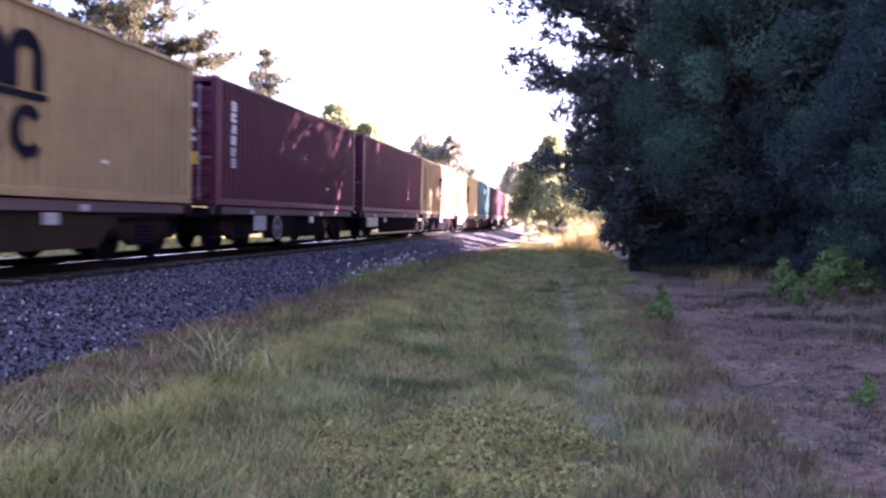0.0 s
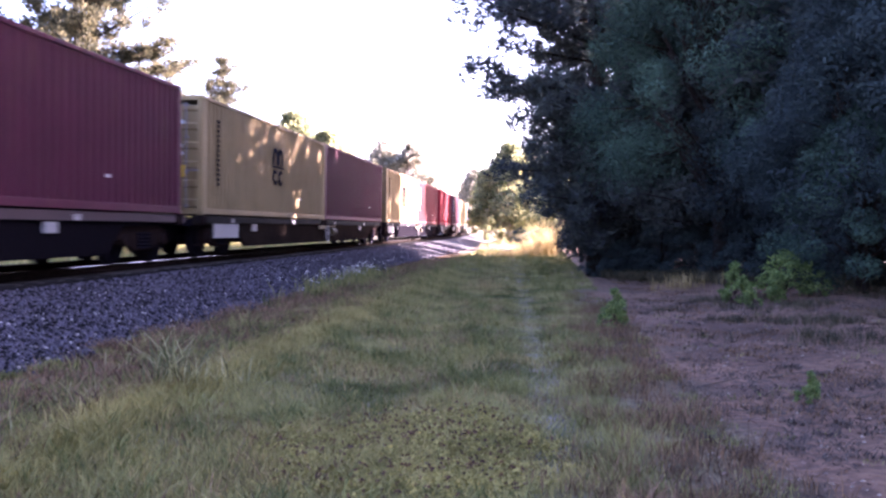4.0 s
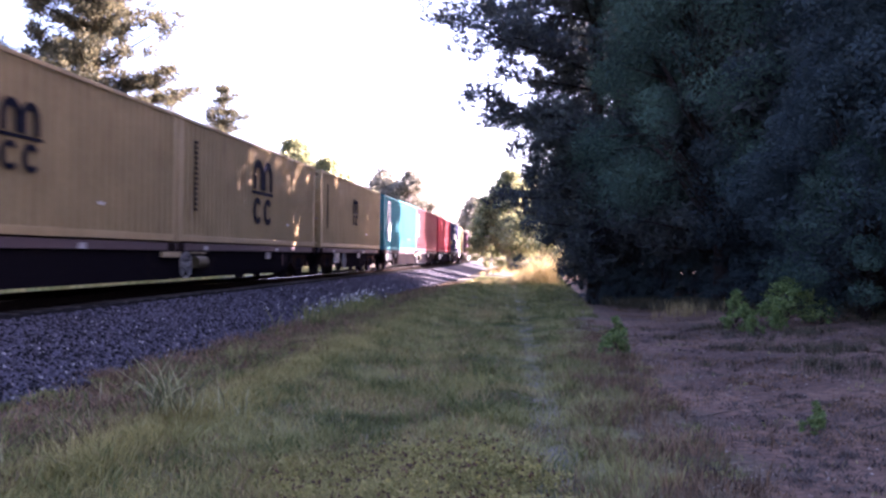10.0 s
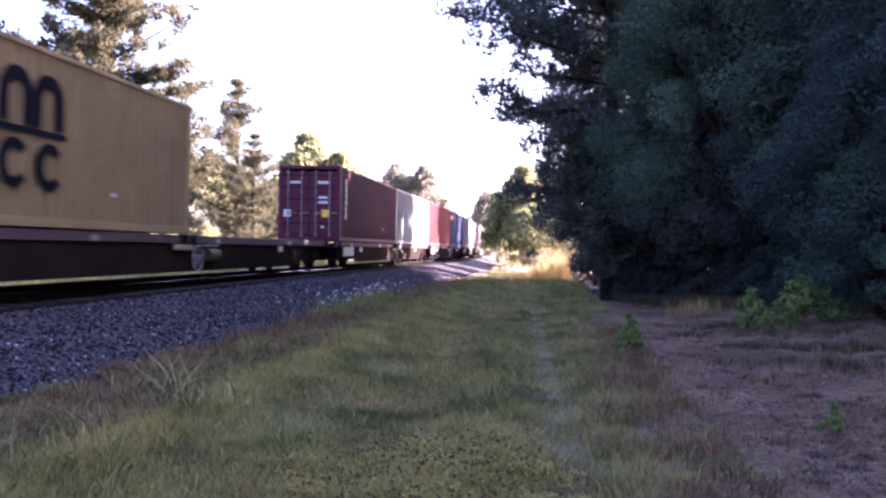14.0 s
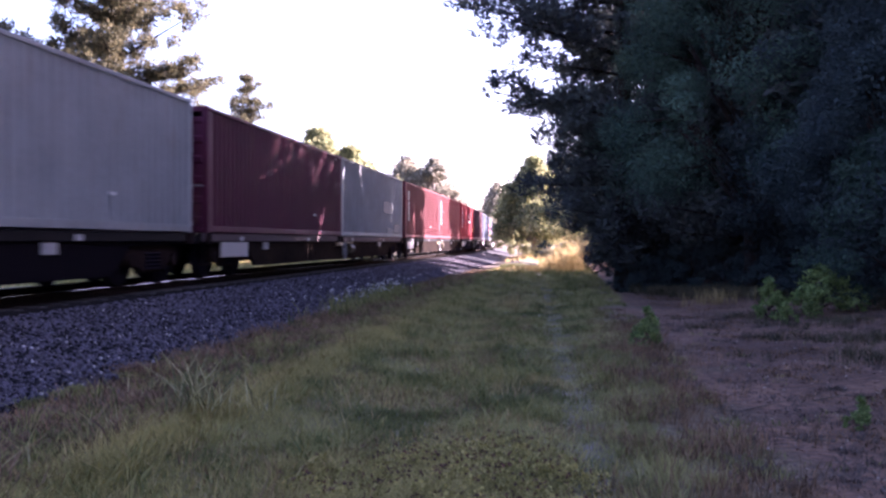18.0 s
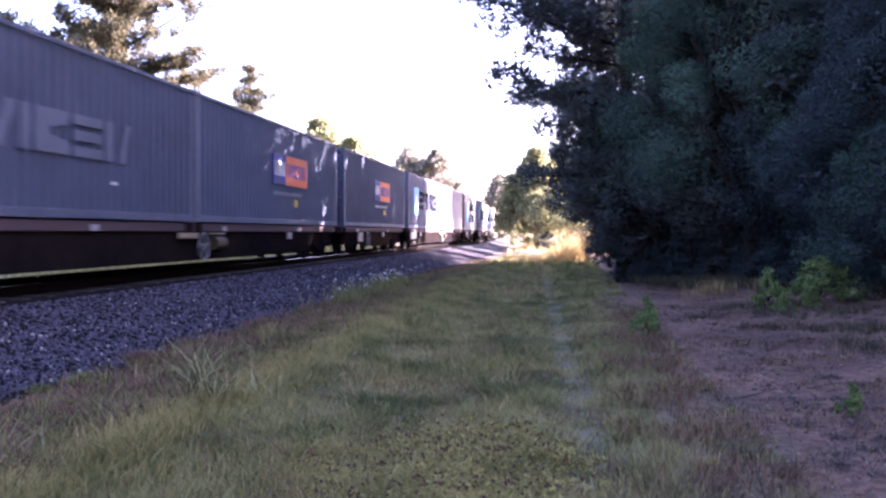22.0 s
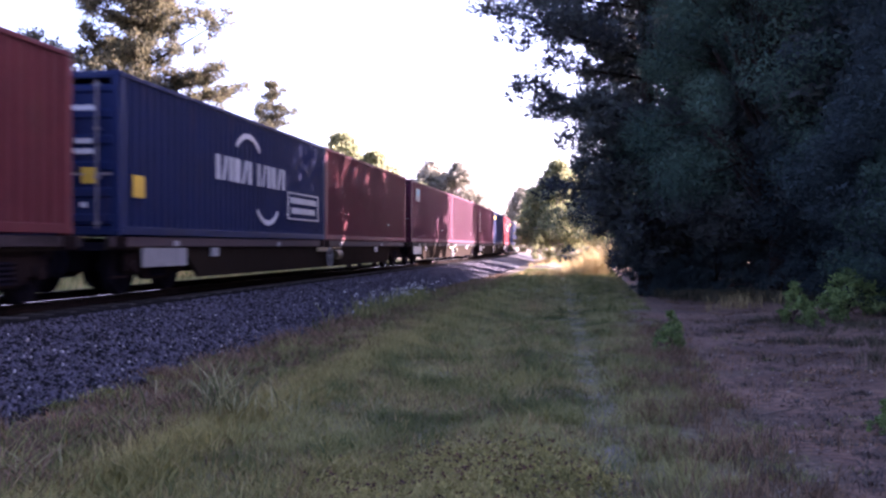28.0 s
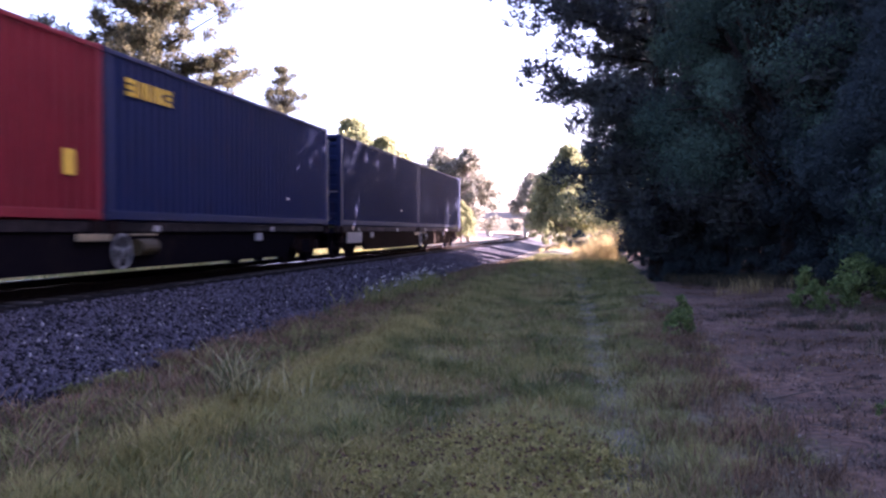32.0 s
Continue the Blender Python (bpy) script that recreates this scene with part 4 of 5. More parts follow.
def pine_model(h, reach, bare, leaves, gap=0.75, size=0.26, droop=0.1, seed=1, lift=0.01, tuft=0.38, inner=0.25, skip=0.12):
    """A conifer: straight trunk, whorls of boughs of uneven length, tufts of needles along each bough."""
    g = np.random.default_rng(seed)
    segs, tufts = [((0, 0, -0.2), (0.1, 0.05, h * 0.55), 0.014 * h, 0.009 * h), ((0.1, 0.05, h * 0.55), (0, 0, h), 0.009 * h, 0.02)], []
    z = bare
    while z < h - 0.3:
        f = 1 - (z - bare) / (h - bare)
        turn = g.random() * 6.28
        for k in range(5):
            if g.random() < skip:
                continue
            a = turn + k * 1.257 + g.normal() * 0.25
            ln = reach * (f ** 0.75) * min(1.0, 0.15 + 0.85 * (z - bare) / lift) * (0.55 + 0.6 * g.random()) + 0.35
            rise = (0.30 - droop * 2.2 * f + g.normal() * 0.16) * ln
            end = np.array([math.cos(a) * ln, math.sin(a) * ln, z + rise])
            start = np.array([0, 0, z])
            segs.append((tuple(start), tuple(end), 0.012 * ln + 0.015, 0.008))
            for q in np.arange(inner, 1.02, 0.34 / max(ln, 0.6)):
                for _ in range(2):
                    side = np.array([-math.sin(a), math.cos(a), 0]) * g.normal() * 0.20 * ln * (0.3 + q * 0.8)
                    tufts.append(start + (end - start) * q + side + np.array([0, 0, g.normal() * 0.16 + 0.10]))
        z += gap * (0.7 + 0.6 * g.random())
    tufts.append(np.array([0, 0, h]))
    per = max(4, int(leaves / len(tufts)))
    v, f = spread(np.array(tufts), per, tuft, size, flat=0.85, slim=0.13, up=0.35)
    return segs, v, f


def broad_model(h, wide, bare, leaves, size, clumps, seed, low=0.0, slim=0.32, open_=0.5, shell=False):
    """A broad-leaved tree or bush: forked limbs and a crown of many separate clumps of leaves with gaps between."""
    g = np.random.default_rng(seed)
    segs, cs, rs = [], [], []
    fork = bare + (h - bare) * 0.25
    segs.append(((0, 0, -0.2), (g.normal() * 0.1, g.normal() * 0.1, fork), 0.02 * h, 0.014 * h))
    for k in range(clumps):
        a, u = g.random() * 6.28, g.random()
        zz = low + (h - low) * (0.06 + 0.94 * u ** 0.85)
        prof = math.sin(min(1.0, (zz - low) / (h - low) * 0.8 + 0.25) * math.pi) ** 0.6
        rr = wide * prof * ((0.62 + 0.42 * g.random() ** 0.7) if shell else (0.45 + 0.6 * g.random() ** 0.6))
        p = np.array([math.cos(a) * rr, math.sin(a) * rr, zz])
        cs.append(p)
        rs.append(wide * (0.16 + 0.16 * g.random()) * open_ * 2)
        if k % 3 == 0:
            base = np.array([0, 0, min(fork, zz * 0.6)])
            mid = base + (p - base) * 0.55 + np.array([0, 0, 0.08 * h])
            segs.append((tuple(base), tuple(mid), 0.008 * h, 0.005 * h))
            segs.append((tuple(mid), tuple(p), 0.005 * h, 0.008))
    v, f = spread(np.array(cs), max(4, leaves // clumps), np.array(rs), size, flat=0.75, slim=slim, up=0.1, shell=shell)
    return segs, v, f


TREES = {}


def tree_model(key, model, leaf, bark):
    segs, v, f = model
    TREES[key] = (limbs_mesh(key + "_trunk", segs, bark), array_mesh(key + "_crown", v, f, leaf), v.reshape(-1, 4, 3), leaf)


# flecks of low sun let onto the train's side by holes cut in the crowns: distance along the line, height, radius
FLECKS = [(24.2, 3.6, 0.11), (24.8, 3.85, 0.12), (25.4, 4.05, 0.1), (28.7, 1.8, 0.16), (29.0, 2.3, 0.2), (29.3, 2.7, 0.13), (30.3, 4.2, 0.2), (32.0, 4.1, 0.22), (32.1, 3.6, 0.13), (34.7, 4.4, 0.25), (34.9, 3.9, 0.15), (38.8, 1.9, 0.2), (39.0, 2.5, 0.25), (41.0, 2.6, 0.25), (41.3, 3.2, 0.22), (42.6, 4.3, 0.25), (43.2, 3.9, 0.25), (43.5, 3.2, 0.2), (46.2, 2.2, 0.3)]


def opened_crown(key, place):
    """The crown of one tree of the belt, its leaves cut away along the low sun's way to let the flecks through."""
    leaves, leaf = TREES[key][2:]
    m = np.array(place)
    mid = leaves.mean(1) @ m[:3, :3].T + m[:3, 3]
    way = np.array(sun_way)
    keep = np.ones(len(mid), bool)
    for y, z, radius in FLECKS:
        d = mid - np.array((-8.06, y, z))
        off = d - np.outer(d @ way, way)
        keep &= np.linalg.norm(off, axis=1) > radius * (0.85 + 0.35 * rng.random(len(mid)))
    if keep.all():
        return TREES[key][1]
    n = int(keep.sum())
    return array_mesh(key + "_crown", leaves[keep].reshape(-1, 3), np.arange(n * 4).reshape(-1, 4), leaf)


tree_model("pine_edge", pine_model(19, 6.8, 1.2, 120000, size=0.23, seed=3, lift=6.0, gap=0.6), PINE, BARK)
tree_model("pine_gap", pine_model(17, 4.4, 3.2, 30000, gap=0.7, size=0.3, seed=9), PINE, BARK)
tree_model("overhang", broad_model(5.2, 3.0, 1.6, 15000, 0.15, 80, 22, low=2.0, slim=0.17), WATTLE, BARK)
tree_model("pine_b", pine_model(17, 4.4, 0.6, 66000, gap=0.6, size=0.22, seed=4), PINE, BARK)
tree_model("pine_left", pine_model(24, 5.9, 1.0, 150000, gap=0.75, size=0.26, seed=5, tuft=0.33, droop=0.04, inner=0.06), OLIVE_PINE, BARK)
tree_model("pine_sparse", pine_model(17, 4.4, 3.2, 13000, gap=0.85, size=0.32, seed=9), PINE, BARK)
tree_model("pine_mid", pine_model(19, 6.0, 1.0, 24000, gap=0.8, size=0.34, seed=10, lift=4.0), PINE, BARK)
tree_model("shade_pine", pine_model(24, 6.6, 1.5, 10000, gap=0.9, size=0.7, seed=8), PINE, BARK)
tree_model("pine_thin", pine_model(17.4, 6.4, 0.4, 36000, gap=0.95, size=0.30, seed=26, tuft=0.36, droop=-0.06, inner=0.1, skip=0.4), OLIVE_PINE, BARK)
tree_model("wattle_a", broad_model(12, 3.7, 1.0, 170000, 0.085, 230, 11, low=2.2, slim=0.2, shell=True), FRESH_WATTLE, BARK)
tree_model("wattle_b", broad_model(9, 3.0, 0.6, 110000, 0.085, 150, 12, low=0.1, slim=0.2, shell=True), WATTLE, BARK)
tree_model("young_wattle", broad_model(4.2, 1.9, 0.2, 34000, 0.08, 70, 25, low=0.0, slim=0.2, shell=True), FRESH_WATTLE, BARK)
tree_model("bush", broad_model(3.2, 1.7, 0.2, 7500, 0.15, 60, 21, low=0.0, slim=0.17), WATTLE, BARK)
tree_model("gum_a", broad_model(13, 4.6, 3.0, 26000, 0.38, 90, 13, low=2.0, slim=0.3, open_=0.55), GUM, PALE_BARK)
tree_model("gum_low", broad_model(8, 4.2, 0.3, 14000, 0.30, 70, 27, low=0.0, slim=0.3, open_=0.5), GUM, PALE_BARK)
tree_model("gum_b", broad_model(15, 5.2, 3.0, 12000, 0.5, 95, 14, low=1.0, slim=0.3, open_=0.5), DARK_GUM, PALE_BARK)
tree_model("shade_gum", broad_model(21, 4.2, 9.0, 36000, 0.32, 90, 18, low=11.0, slim=0.3, open_=0.42), PINE, PALE_BARK)
tree_model("shrub_a", broad_model(1.15, 0.72, 0.02, 3600, 0.10, 46, 15, low=-0.05, slim=0.2), SHRUB, BARK)
tree_model("shrub_b", broad_model(0.85, 0.30, 0.02, 1300, 0.085, 22, 16, low=-0.02, slim=0.2), SHRUB, BARK)


def plant(key, name, x, y, label, category, size=1.0, turn=0.0, group=""):
    t = tagged(new(name), label, category, group=group)
    t.matrix_basis = pose(x, y, float(lie(x, y)) - 0.03, 0, 0, turn) @ Matrix.Diagonal((size, size, size, 1))
    part("trunk", TREES[key][0], t)
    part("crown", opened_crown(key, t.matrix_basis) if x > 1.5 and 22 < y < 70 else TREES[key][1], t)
    return t


PINE_LABEL = "tall dark pine with drooping needle boughs"
WATTLE_LABEL = "dense blue-green wattle tree reaching to the ground"
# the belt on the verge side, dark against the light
# pines hidden behind the front ones are added to shade the train
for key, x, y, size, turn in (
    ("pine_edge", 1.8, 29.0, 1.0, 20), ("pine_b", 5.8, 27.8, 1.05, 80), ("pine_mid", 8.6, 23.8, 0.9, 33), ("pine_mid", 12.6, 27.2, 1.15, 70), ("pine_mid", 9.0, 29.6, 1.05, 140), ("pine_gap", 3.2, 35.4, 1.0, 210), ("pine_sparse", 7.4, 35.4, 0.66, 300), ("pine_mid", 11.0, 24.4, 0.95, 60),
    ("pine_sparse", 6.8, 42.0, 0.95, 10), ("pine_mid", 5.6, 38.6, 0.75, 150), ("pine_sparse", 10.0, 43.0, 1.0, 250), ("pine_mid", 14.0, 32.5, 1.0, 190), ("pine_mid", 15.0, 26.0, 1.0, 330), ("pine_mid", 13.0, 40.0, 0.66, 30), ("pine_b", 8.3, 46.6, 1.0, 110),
    # out of view to the right, added to shade the verge
    ("pine_mid", 12.5, 17.5, 1.05, 95), ("pine_mid", 10.0, 12.0, 0.95, 170), ("shade_pine", 14.0, 9.0, 1.1, 260), ("shade_pine", 17.0, 3.0, 1.1, 200), ("shade_pine", 10.5, 5.0, 0.9, 310),
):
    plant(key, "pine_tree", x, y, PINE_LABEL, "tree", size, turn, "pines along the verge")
# unseen row at the back, added to keep low sun off the train
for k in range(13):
    plant("shade_pine", "pine_tree", 19.0 + 2.6 * (k % 3), 1.0 + 4.2 * k, PINE_LABEL, "tree", (0.95 if k < 7 else 0.62) + 0.03 * (k % 4), 47 * k, "pines along the verge")
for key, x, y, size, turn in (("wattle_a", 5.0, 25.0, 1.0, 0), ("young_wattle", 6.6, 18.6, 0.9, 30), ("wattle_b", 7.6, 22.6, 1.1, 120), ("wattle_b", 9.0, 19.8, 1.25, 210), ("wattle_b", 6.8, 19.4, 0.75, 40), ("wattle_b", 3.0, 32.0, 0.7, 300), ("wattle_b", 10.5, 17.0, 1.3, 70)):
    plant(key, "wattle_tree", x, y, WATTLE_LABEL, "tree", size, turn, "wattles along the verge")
# hidden behind the belt: gums added to shade the train and far ground
for x, y, size, turn in ((13.4, 49.0, 1.0, 0), (12.6, 52.6, 1.0, 90), (10.5, 48.6, 0.95, 200), (10.8, 51.8, 0.95, 300), (13.2, 55.8, 1.0, 40), (12.0, 58.6, 0.9, 150), (14.5, 81.5, 1.0, 250), (16.5, 88.0, 1.0, 20), (18.0, 66.5, 0.62, 320)):
    plant("shade_gum", "gum_tree", x, y, "unseen tall gum with a dark crown, added for shade", "tree", size, turn, "gums at the end of the belt")
for k in range(7):
    plant("bush", "scrub_bush", 3.6 + 1.5 * k, 33.5 + 1.7 * (k % 3), "low dense scrub bush under the pines", "shrub", 0.95 + 0.1 * (k % 3), 77 * k, "scrub under the pines")
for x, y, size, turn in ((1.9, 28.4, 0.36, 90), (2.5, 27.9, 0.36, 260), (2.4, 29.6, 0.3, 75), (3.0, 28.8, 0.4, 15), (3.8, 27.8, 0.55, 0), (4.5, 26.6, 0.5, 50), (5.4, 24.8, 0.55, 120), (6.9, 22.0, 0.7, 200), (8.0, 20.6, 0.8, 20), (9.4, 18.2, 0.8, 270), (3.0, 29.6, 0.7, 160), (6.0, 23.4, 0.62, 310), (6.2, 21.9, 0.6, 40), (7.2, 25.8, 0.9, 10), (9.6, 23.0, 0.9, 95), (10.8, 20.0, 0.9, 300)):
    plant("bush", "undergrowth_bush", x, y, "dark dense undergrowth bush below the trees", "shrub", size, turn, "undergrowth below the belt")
for x, y, size, turn in ((3.4, 57.0, 0.5, 140), (5.4, 55.5, 0.5, 220), (7.6, 54.5, 0.6, 300), (2.6, 66.0, 0.75, 110), (9.5, 55.0, 0.7, 80)):
    plant("gum_low", "gum_sapling", x, y, "young olive gum behind sunlit straw grass", "tree", size, turn, "young gums behind the straw")
for x, y, size, turn in ((0.2, 62.0, 0.35, 20), (1.4, 58.5, 0.4, 70), (-1.6, 74.0, 0.5, 0)):
    plant("bush", "undergrowth_bush", x, y, "dark bush behind sunlit straw grass", "shrub", size, turn, "bushes behind the straw")
plant("overhang", "wattle_tree", 2.0, 41.5, "small wattle leaning over straw grass", "tree", 1.0, 0, "wattles along the verge")
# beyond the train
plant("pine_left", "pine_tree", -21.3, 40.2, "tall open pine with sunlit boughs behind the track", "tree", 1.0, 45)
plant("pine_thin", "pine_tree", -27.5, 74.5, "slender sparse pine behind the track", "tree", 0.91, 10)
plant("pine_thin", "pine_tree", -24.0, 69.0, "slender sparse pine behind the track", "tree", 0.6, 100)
for key, x, y, size, turn in (("gum_a", -30.3, 107, 1.14, 0), ("gum_a", -26.4, 108, 0.98, 130), ("gum_a", -23.0, 120, 0.74, 60), ("gum_b", -24.0, 134, 0.95, 20), ("gum_b", -19.5, 132, 0.92, 200), ("gum_a", -19.0, 122, 0.42, 90), ("gum_a", -40.0, 100, 0.9, 30), ("gum_b", -46.0, 86, 1.0, 150), ("gum_a", -30.0, 56, 0.6, 0), ("gum_b", -38.0, 67, 0.8, 250), ("gum_a", -34, 30, 0.8, 20), ("gum_b", -40, 12, 1.0, 80)):
    plant(key, "gum_tree", x, y, "sunlit gum tree with clumped yellowish crown" if key == "gum_a" else "large gum tree with dull brownish crown", "tree", size, turn, "gum trees beyond the line")
# light olive leaves on this scrub stand in for sun behind the track
for k in range(9):
    plant("gum_low", "scrub_bush", -18.0 - 1.6 * (k % 3), 6 + 9.3 * k, "low olive scrub bush behind the track", "shrub", 0.28 + 0.05 * (k % 4), 61 * k, "scrub behind the track")
for key, x, y, size, turn in (("gum_low", -5.9, 104, 0.6, 15), ("gum_a", -3.0, 88, 0.72, 200), ("gum_low", -2.6, 84, 0.62, 60), ("gum_low", 0.6, 80, 0.85, 160), ("gum_b", -16.5, 220, 1.05, 0), ("gum_b", -9.0, 206, 1.1, 100), ("gum_a", -1.0, 115, 0.9, 50), ("gum_b", 4.0, 96, 0.9, 60), ("gum_a", -7.5, 144, 0.8, 90), ("gum_b", -45.0, 230, 1.2, 60), ("gum_b", -58.0, 210, 1.2, 10)):
    plant(key, "gum_tree", x, y, "gum tree beside the far track", "tree", size, turn, "gum trees beside the far track")
# low growth on the verge
plant("shrub_b", "sapling", 1.2, 13.7, "small fresh green sapling in dry weeds", "shrub", 0.72, 0)
plant("shrub_a", "shrub", 4.95, 18.2, "leafy fresh green shrub before dark trees", "shrub", 0.8, 30)
plant("shrub_b", "shrub", 3.9, 18.0, "upright fresh green shrub before dark trees", "shrub", 0.95, 70)
plant("shrub_b", "shrub", 4.0, 17.0, "upright fresh green shrub before dark trees", "shrub", 0.55, 200)
plant("shrub_b", "shrub", 5.65, 18.3, "upright fresh green shrub before dark trees", "shrub", 0.6, 120)
plant("shrub_b", "sapling", 2.45, 8.0, "tiny green seedling on bare earth", "shrub", 0.34, 10)


def blades(xy, height, lean, width, per):
    """Grass blades in tussocks: each a thin bent triangle pair."""
    n = len(xy) * per
    base = np.repeat(xy, per, 0) + rng.normal(size=(n, 2)) * 0.05
    z = lie(base[:, 0], base[:, 1]) - 0.01
    h = np.repeat(np.broadcast_to(height, (len(xy),)), per) * (0.5 + rng.random(n))
    a = rng.random(n) * 6.283
    d = np.stack([np.cos(a), np.sin(a)], -1)
    e = np.stack([-d[:, 1], d[:, 0]], -1)
    reach = (h * lean * (0.3 + rng.random(n)))[:, None]
    w = (width * (0.7 + 0.6 * rng.random(n)))[:, None]
    mid = base + d * reach * 0.3
    zm = z + h * 0.55
    return np.stack([np.c_[base, z], np.c_[mid + e * w, zm], np.c_[base + d * reach, z + h], np.c_[mid - e * w, zm]], 1).reshape(-1, 3), np.arange(n * 4).reshape(-1, 4)


def scatter(n, x0, x1, y0, y1, near=1.0):
    """Points on the verge, thicker close to the camera."""
    u = rng.random(n) ** near
    return np.c_[x0 + (x1 - x0) * rng.random(n), y0 + (y1 - y0) * u]


def patchy(xy, scale, cut, seed):
    """Keeps the points where a smooth pattern of hills and hollows is high."""
    x, y = xy[:, 0] / scale + seed, xy[:, 1] / scale - seed
    f = np.sin(x * 2.1 + np.sin(y * 1.7)) + np.sin(y * 2.6 + 1.3 * np.sin(x * 1.9 + 2)) + 0.6 * np.sin(x * 5.3 + y * 4.1)
    return xy[f > cut]


def stuff(name, parts, mat, label, category="grass"):
    v = np.concatenate([p[0] for p in parts])
    shift = np.cumsum([0] + [len(p[0]) for p in parts[:-1]])
    f = np.concatenate([p[1] + s for p, s in zip(parts, shift)])
    return tagged(new(name, array_mesh(name, v, f, mat)), label, category, kind="stuff")


def thin(xy, keep):
    """Keeps all points off the worn rut and a share of those on it."""
    on = np.abs(xy[:, 0] - (0.15 - 0.038 * (xy[:, 1] - 8))) < 0.17 + 0.05 * np.sin(xy[:, 1] * 2.3)
    return xy[~on | (rng.random(len(xy)) < keep)]


stuff("grass", [blades(thin(scatter(24000, -3.15, 0.75, 3.5, 24, 1.5), 0.6), 0.05, 1.0, 0.004, 8), blades(thin(scatter(9000, -3.9, 1.5, 22, 58), 0.6), 0.09, 0.9, 0.006, 8),
                blades(patchy(thin(scatter(9000, -3.1, 1.0, 3.5, 30, 1.5), 0.05), 1.1, 0.5, 3), 0.11, 0.9, 0.0035, 9), blades(patchy(scatter(4000, 0.3, 1.5, 4, 20, 1.4), 0.6, 0.2, 22), 0.05, 1.0, 0.0035, 8), blades(patchy(scatter(1200, 1.5, 7, 4, 16, 1.3), 0.5, 1.2, 23), 0.05, 1.0, 0.004, 8)], GRASS, "short patchy olive grass on the verge")
def tufts(n, x0, x1, y0, y1, tall, width, per, near=1.4, cut=None, seed=0):
    """Separate tufts of different height, each with blades that lean out of one root; none in the clover patch."""
    xy = scatter(n, x0, x1, y0, y1, near)
    xy = xy[((xy[:, 0] + 0.8) / 1.0) ** 2 + ((xy[:, 1] - 5.8) / 1.35) ** 2 > 1]
    xy = thin(xy, 0.08)
    if cut is not None:
        xy = patchy(xy, 0.8, cut, seed)
    return blades(xy, tall * (0.45 + 1.1 * rng.random(len(xy)) ** 2), 1.5, width, per)


stuff("grass_tufts", [blades(patchy(scatter(14000, -5.3, -3.1, 4, 40, 1.4), 0.7, 0.0, 6), 0.08, 1.1, 0.004, 9), tufts(2600, -3.0, 0.45, 3.8, 22, 0.11, 0.005, 16, 1.4, -0.2, 41), tufts(700, -4.9, -3.1, 4.5, 34, 0.15, 0.005, 16, 1.3, 0.2, 42), tufts(700, -3.2, 1.0, 20, 46, 0.22, 0.008, 14, 1.0, 0.0, 43)], TUFT, "uneven darker green grass tufts on the verge")
stuff("dry_tufts", [tufts(1700, -5.1, -3.0, 4.2, 36, 0.16, 0.004, 14, 1.3, -0.6, 51), tufts(1000, 0.35, 1.5, 4.2, 18, 0.12, 0.0035, 10, 1.3, -0.2, 52), tufts(500, -2.6, 0.4, 4.2, 26, 0.13, 0.0035, 9, 1.3, 0.6, 53)], RUSSET, "loose russet tufts of dry weeds", "weeds")
stuff("near_grass", [blades(scatter(7000, -3.2, 1.2, -9, 3.7), 0.06, 1.0, 0.005, 6), blades(scatter(2500, -4.6, 3.5, -9, 3.7), 0.09, 1.0, 0.005, 6)], GRASS, "trodden olive grass on the verge")
stuff("ridge_grass", [blades(np.c_[-2.98 + rng.normal(size=2300) * 0.16, 3.6 + 11 * rng.random(2300) ** 1.3], 0.12, 0.9, 0.0035, 8), blades(np.c_[-2.9 + rng.normal(size=1800) * 0.35, 13 + 14 * rng.random(1800)], 0.10, 0.8, 0.005, 8),
                      blades(np.c_[-1.0 + rng.normal(size=1500) * 0.65, 5.6 + rng.normal(size=1500) * 0.6], 0.09, 0.9, 0.004, 8), blades(patchy(thin(scatter(7000, -2.8, 0.6, 4, 40, 1.4), 0.1), 1.6, 0.9, 8), 0.085, 0.9, 0.004, 8)], LUSH, "yellowish green grass on a low ridge")
# light grass and straw colours here stand in for sun on the far verge
stuff("rank_weeds", [blades(scatter(5200, -24, -13.3, 2, 75), 0.36, 0.7, 0.02, 9)], GRASS, "rank yellowish green weeds behind the track", "weeds")
stuff("rank_straw", [blades(patchy(scatter(5200, -30, -13.6, 2, 80), 2.0, 0.2, 61), 0.42, 0.7, 0.018, 9)], DRY, "dry grass behind the track, paled in place of sunlight", "grass")
stuff("weeds", [blades(scatter(7000, -5.05, -3.0, 4, 50, 1.5), 0.08, 1.1, 0.004, 9), blades(patchy(scatter(3000, -5.6, -4.6, 10, 40, 1.4), 0.6, 0.0, 12), 0.11, 1.0, 0.004, 8), blades(patchy(scatter(12000, 0.8, 9, 4, 28, 1.4), 0.8, 0.75, 9), 0.045, 1.3, 0.005, 8),
                blades(patchy(np.c_[0.8 + rng.normal(size=2000) * 0.35, 4.6 + 13 * rng.random(2000) ** 1.2], 0.5, 0.0, 31), 0.12, 0.8, 0.003, 6), blades(patchy(thin(scatter(5000, -3.4, 0.8, 4, 30, 1.5), 0.1), 1.3, 0.4, 14), 0.075, 0.9, 0.0035, 8),
                blades(patchy(scatter(1500, 0.4, 2.0, 5, 20, 1.3), 0.6, 0.3, 2), 0.16, 0.6, 0.003, 4)], RUSSET, "dry russet weeds on the verge", "weeds")


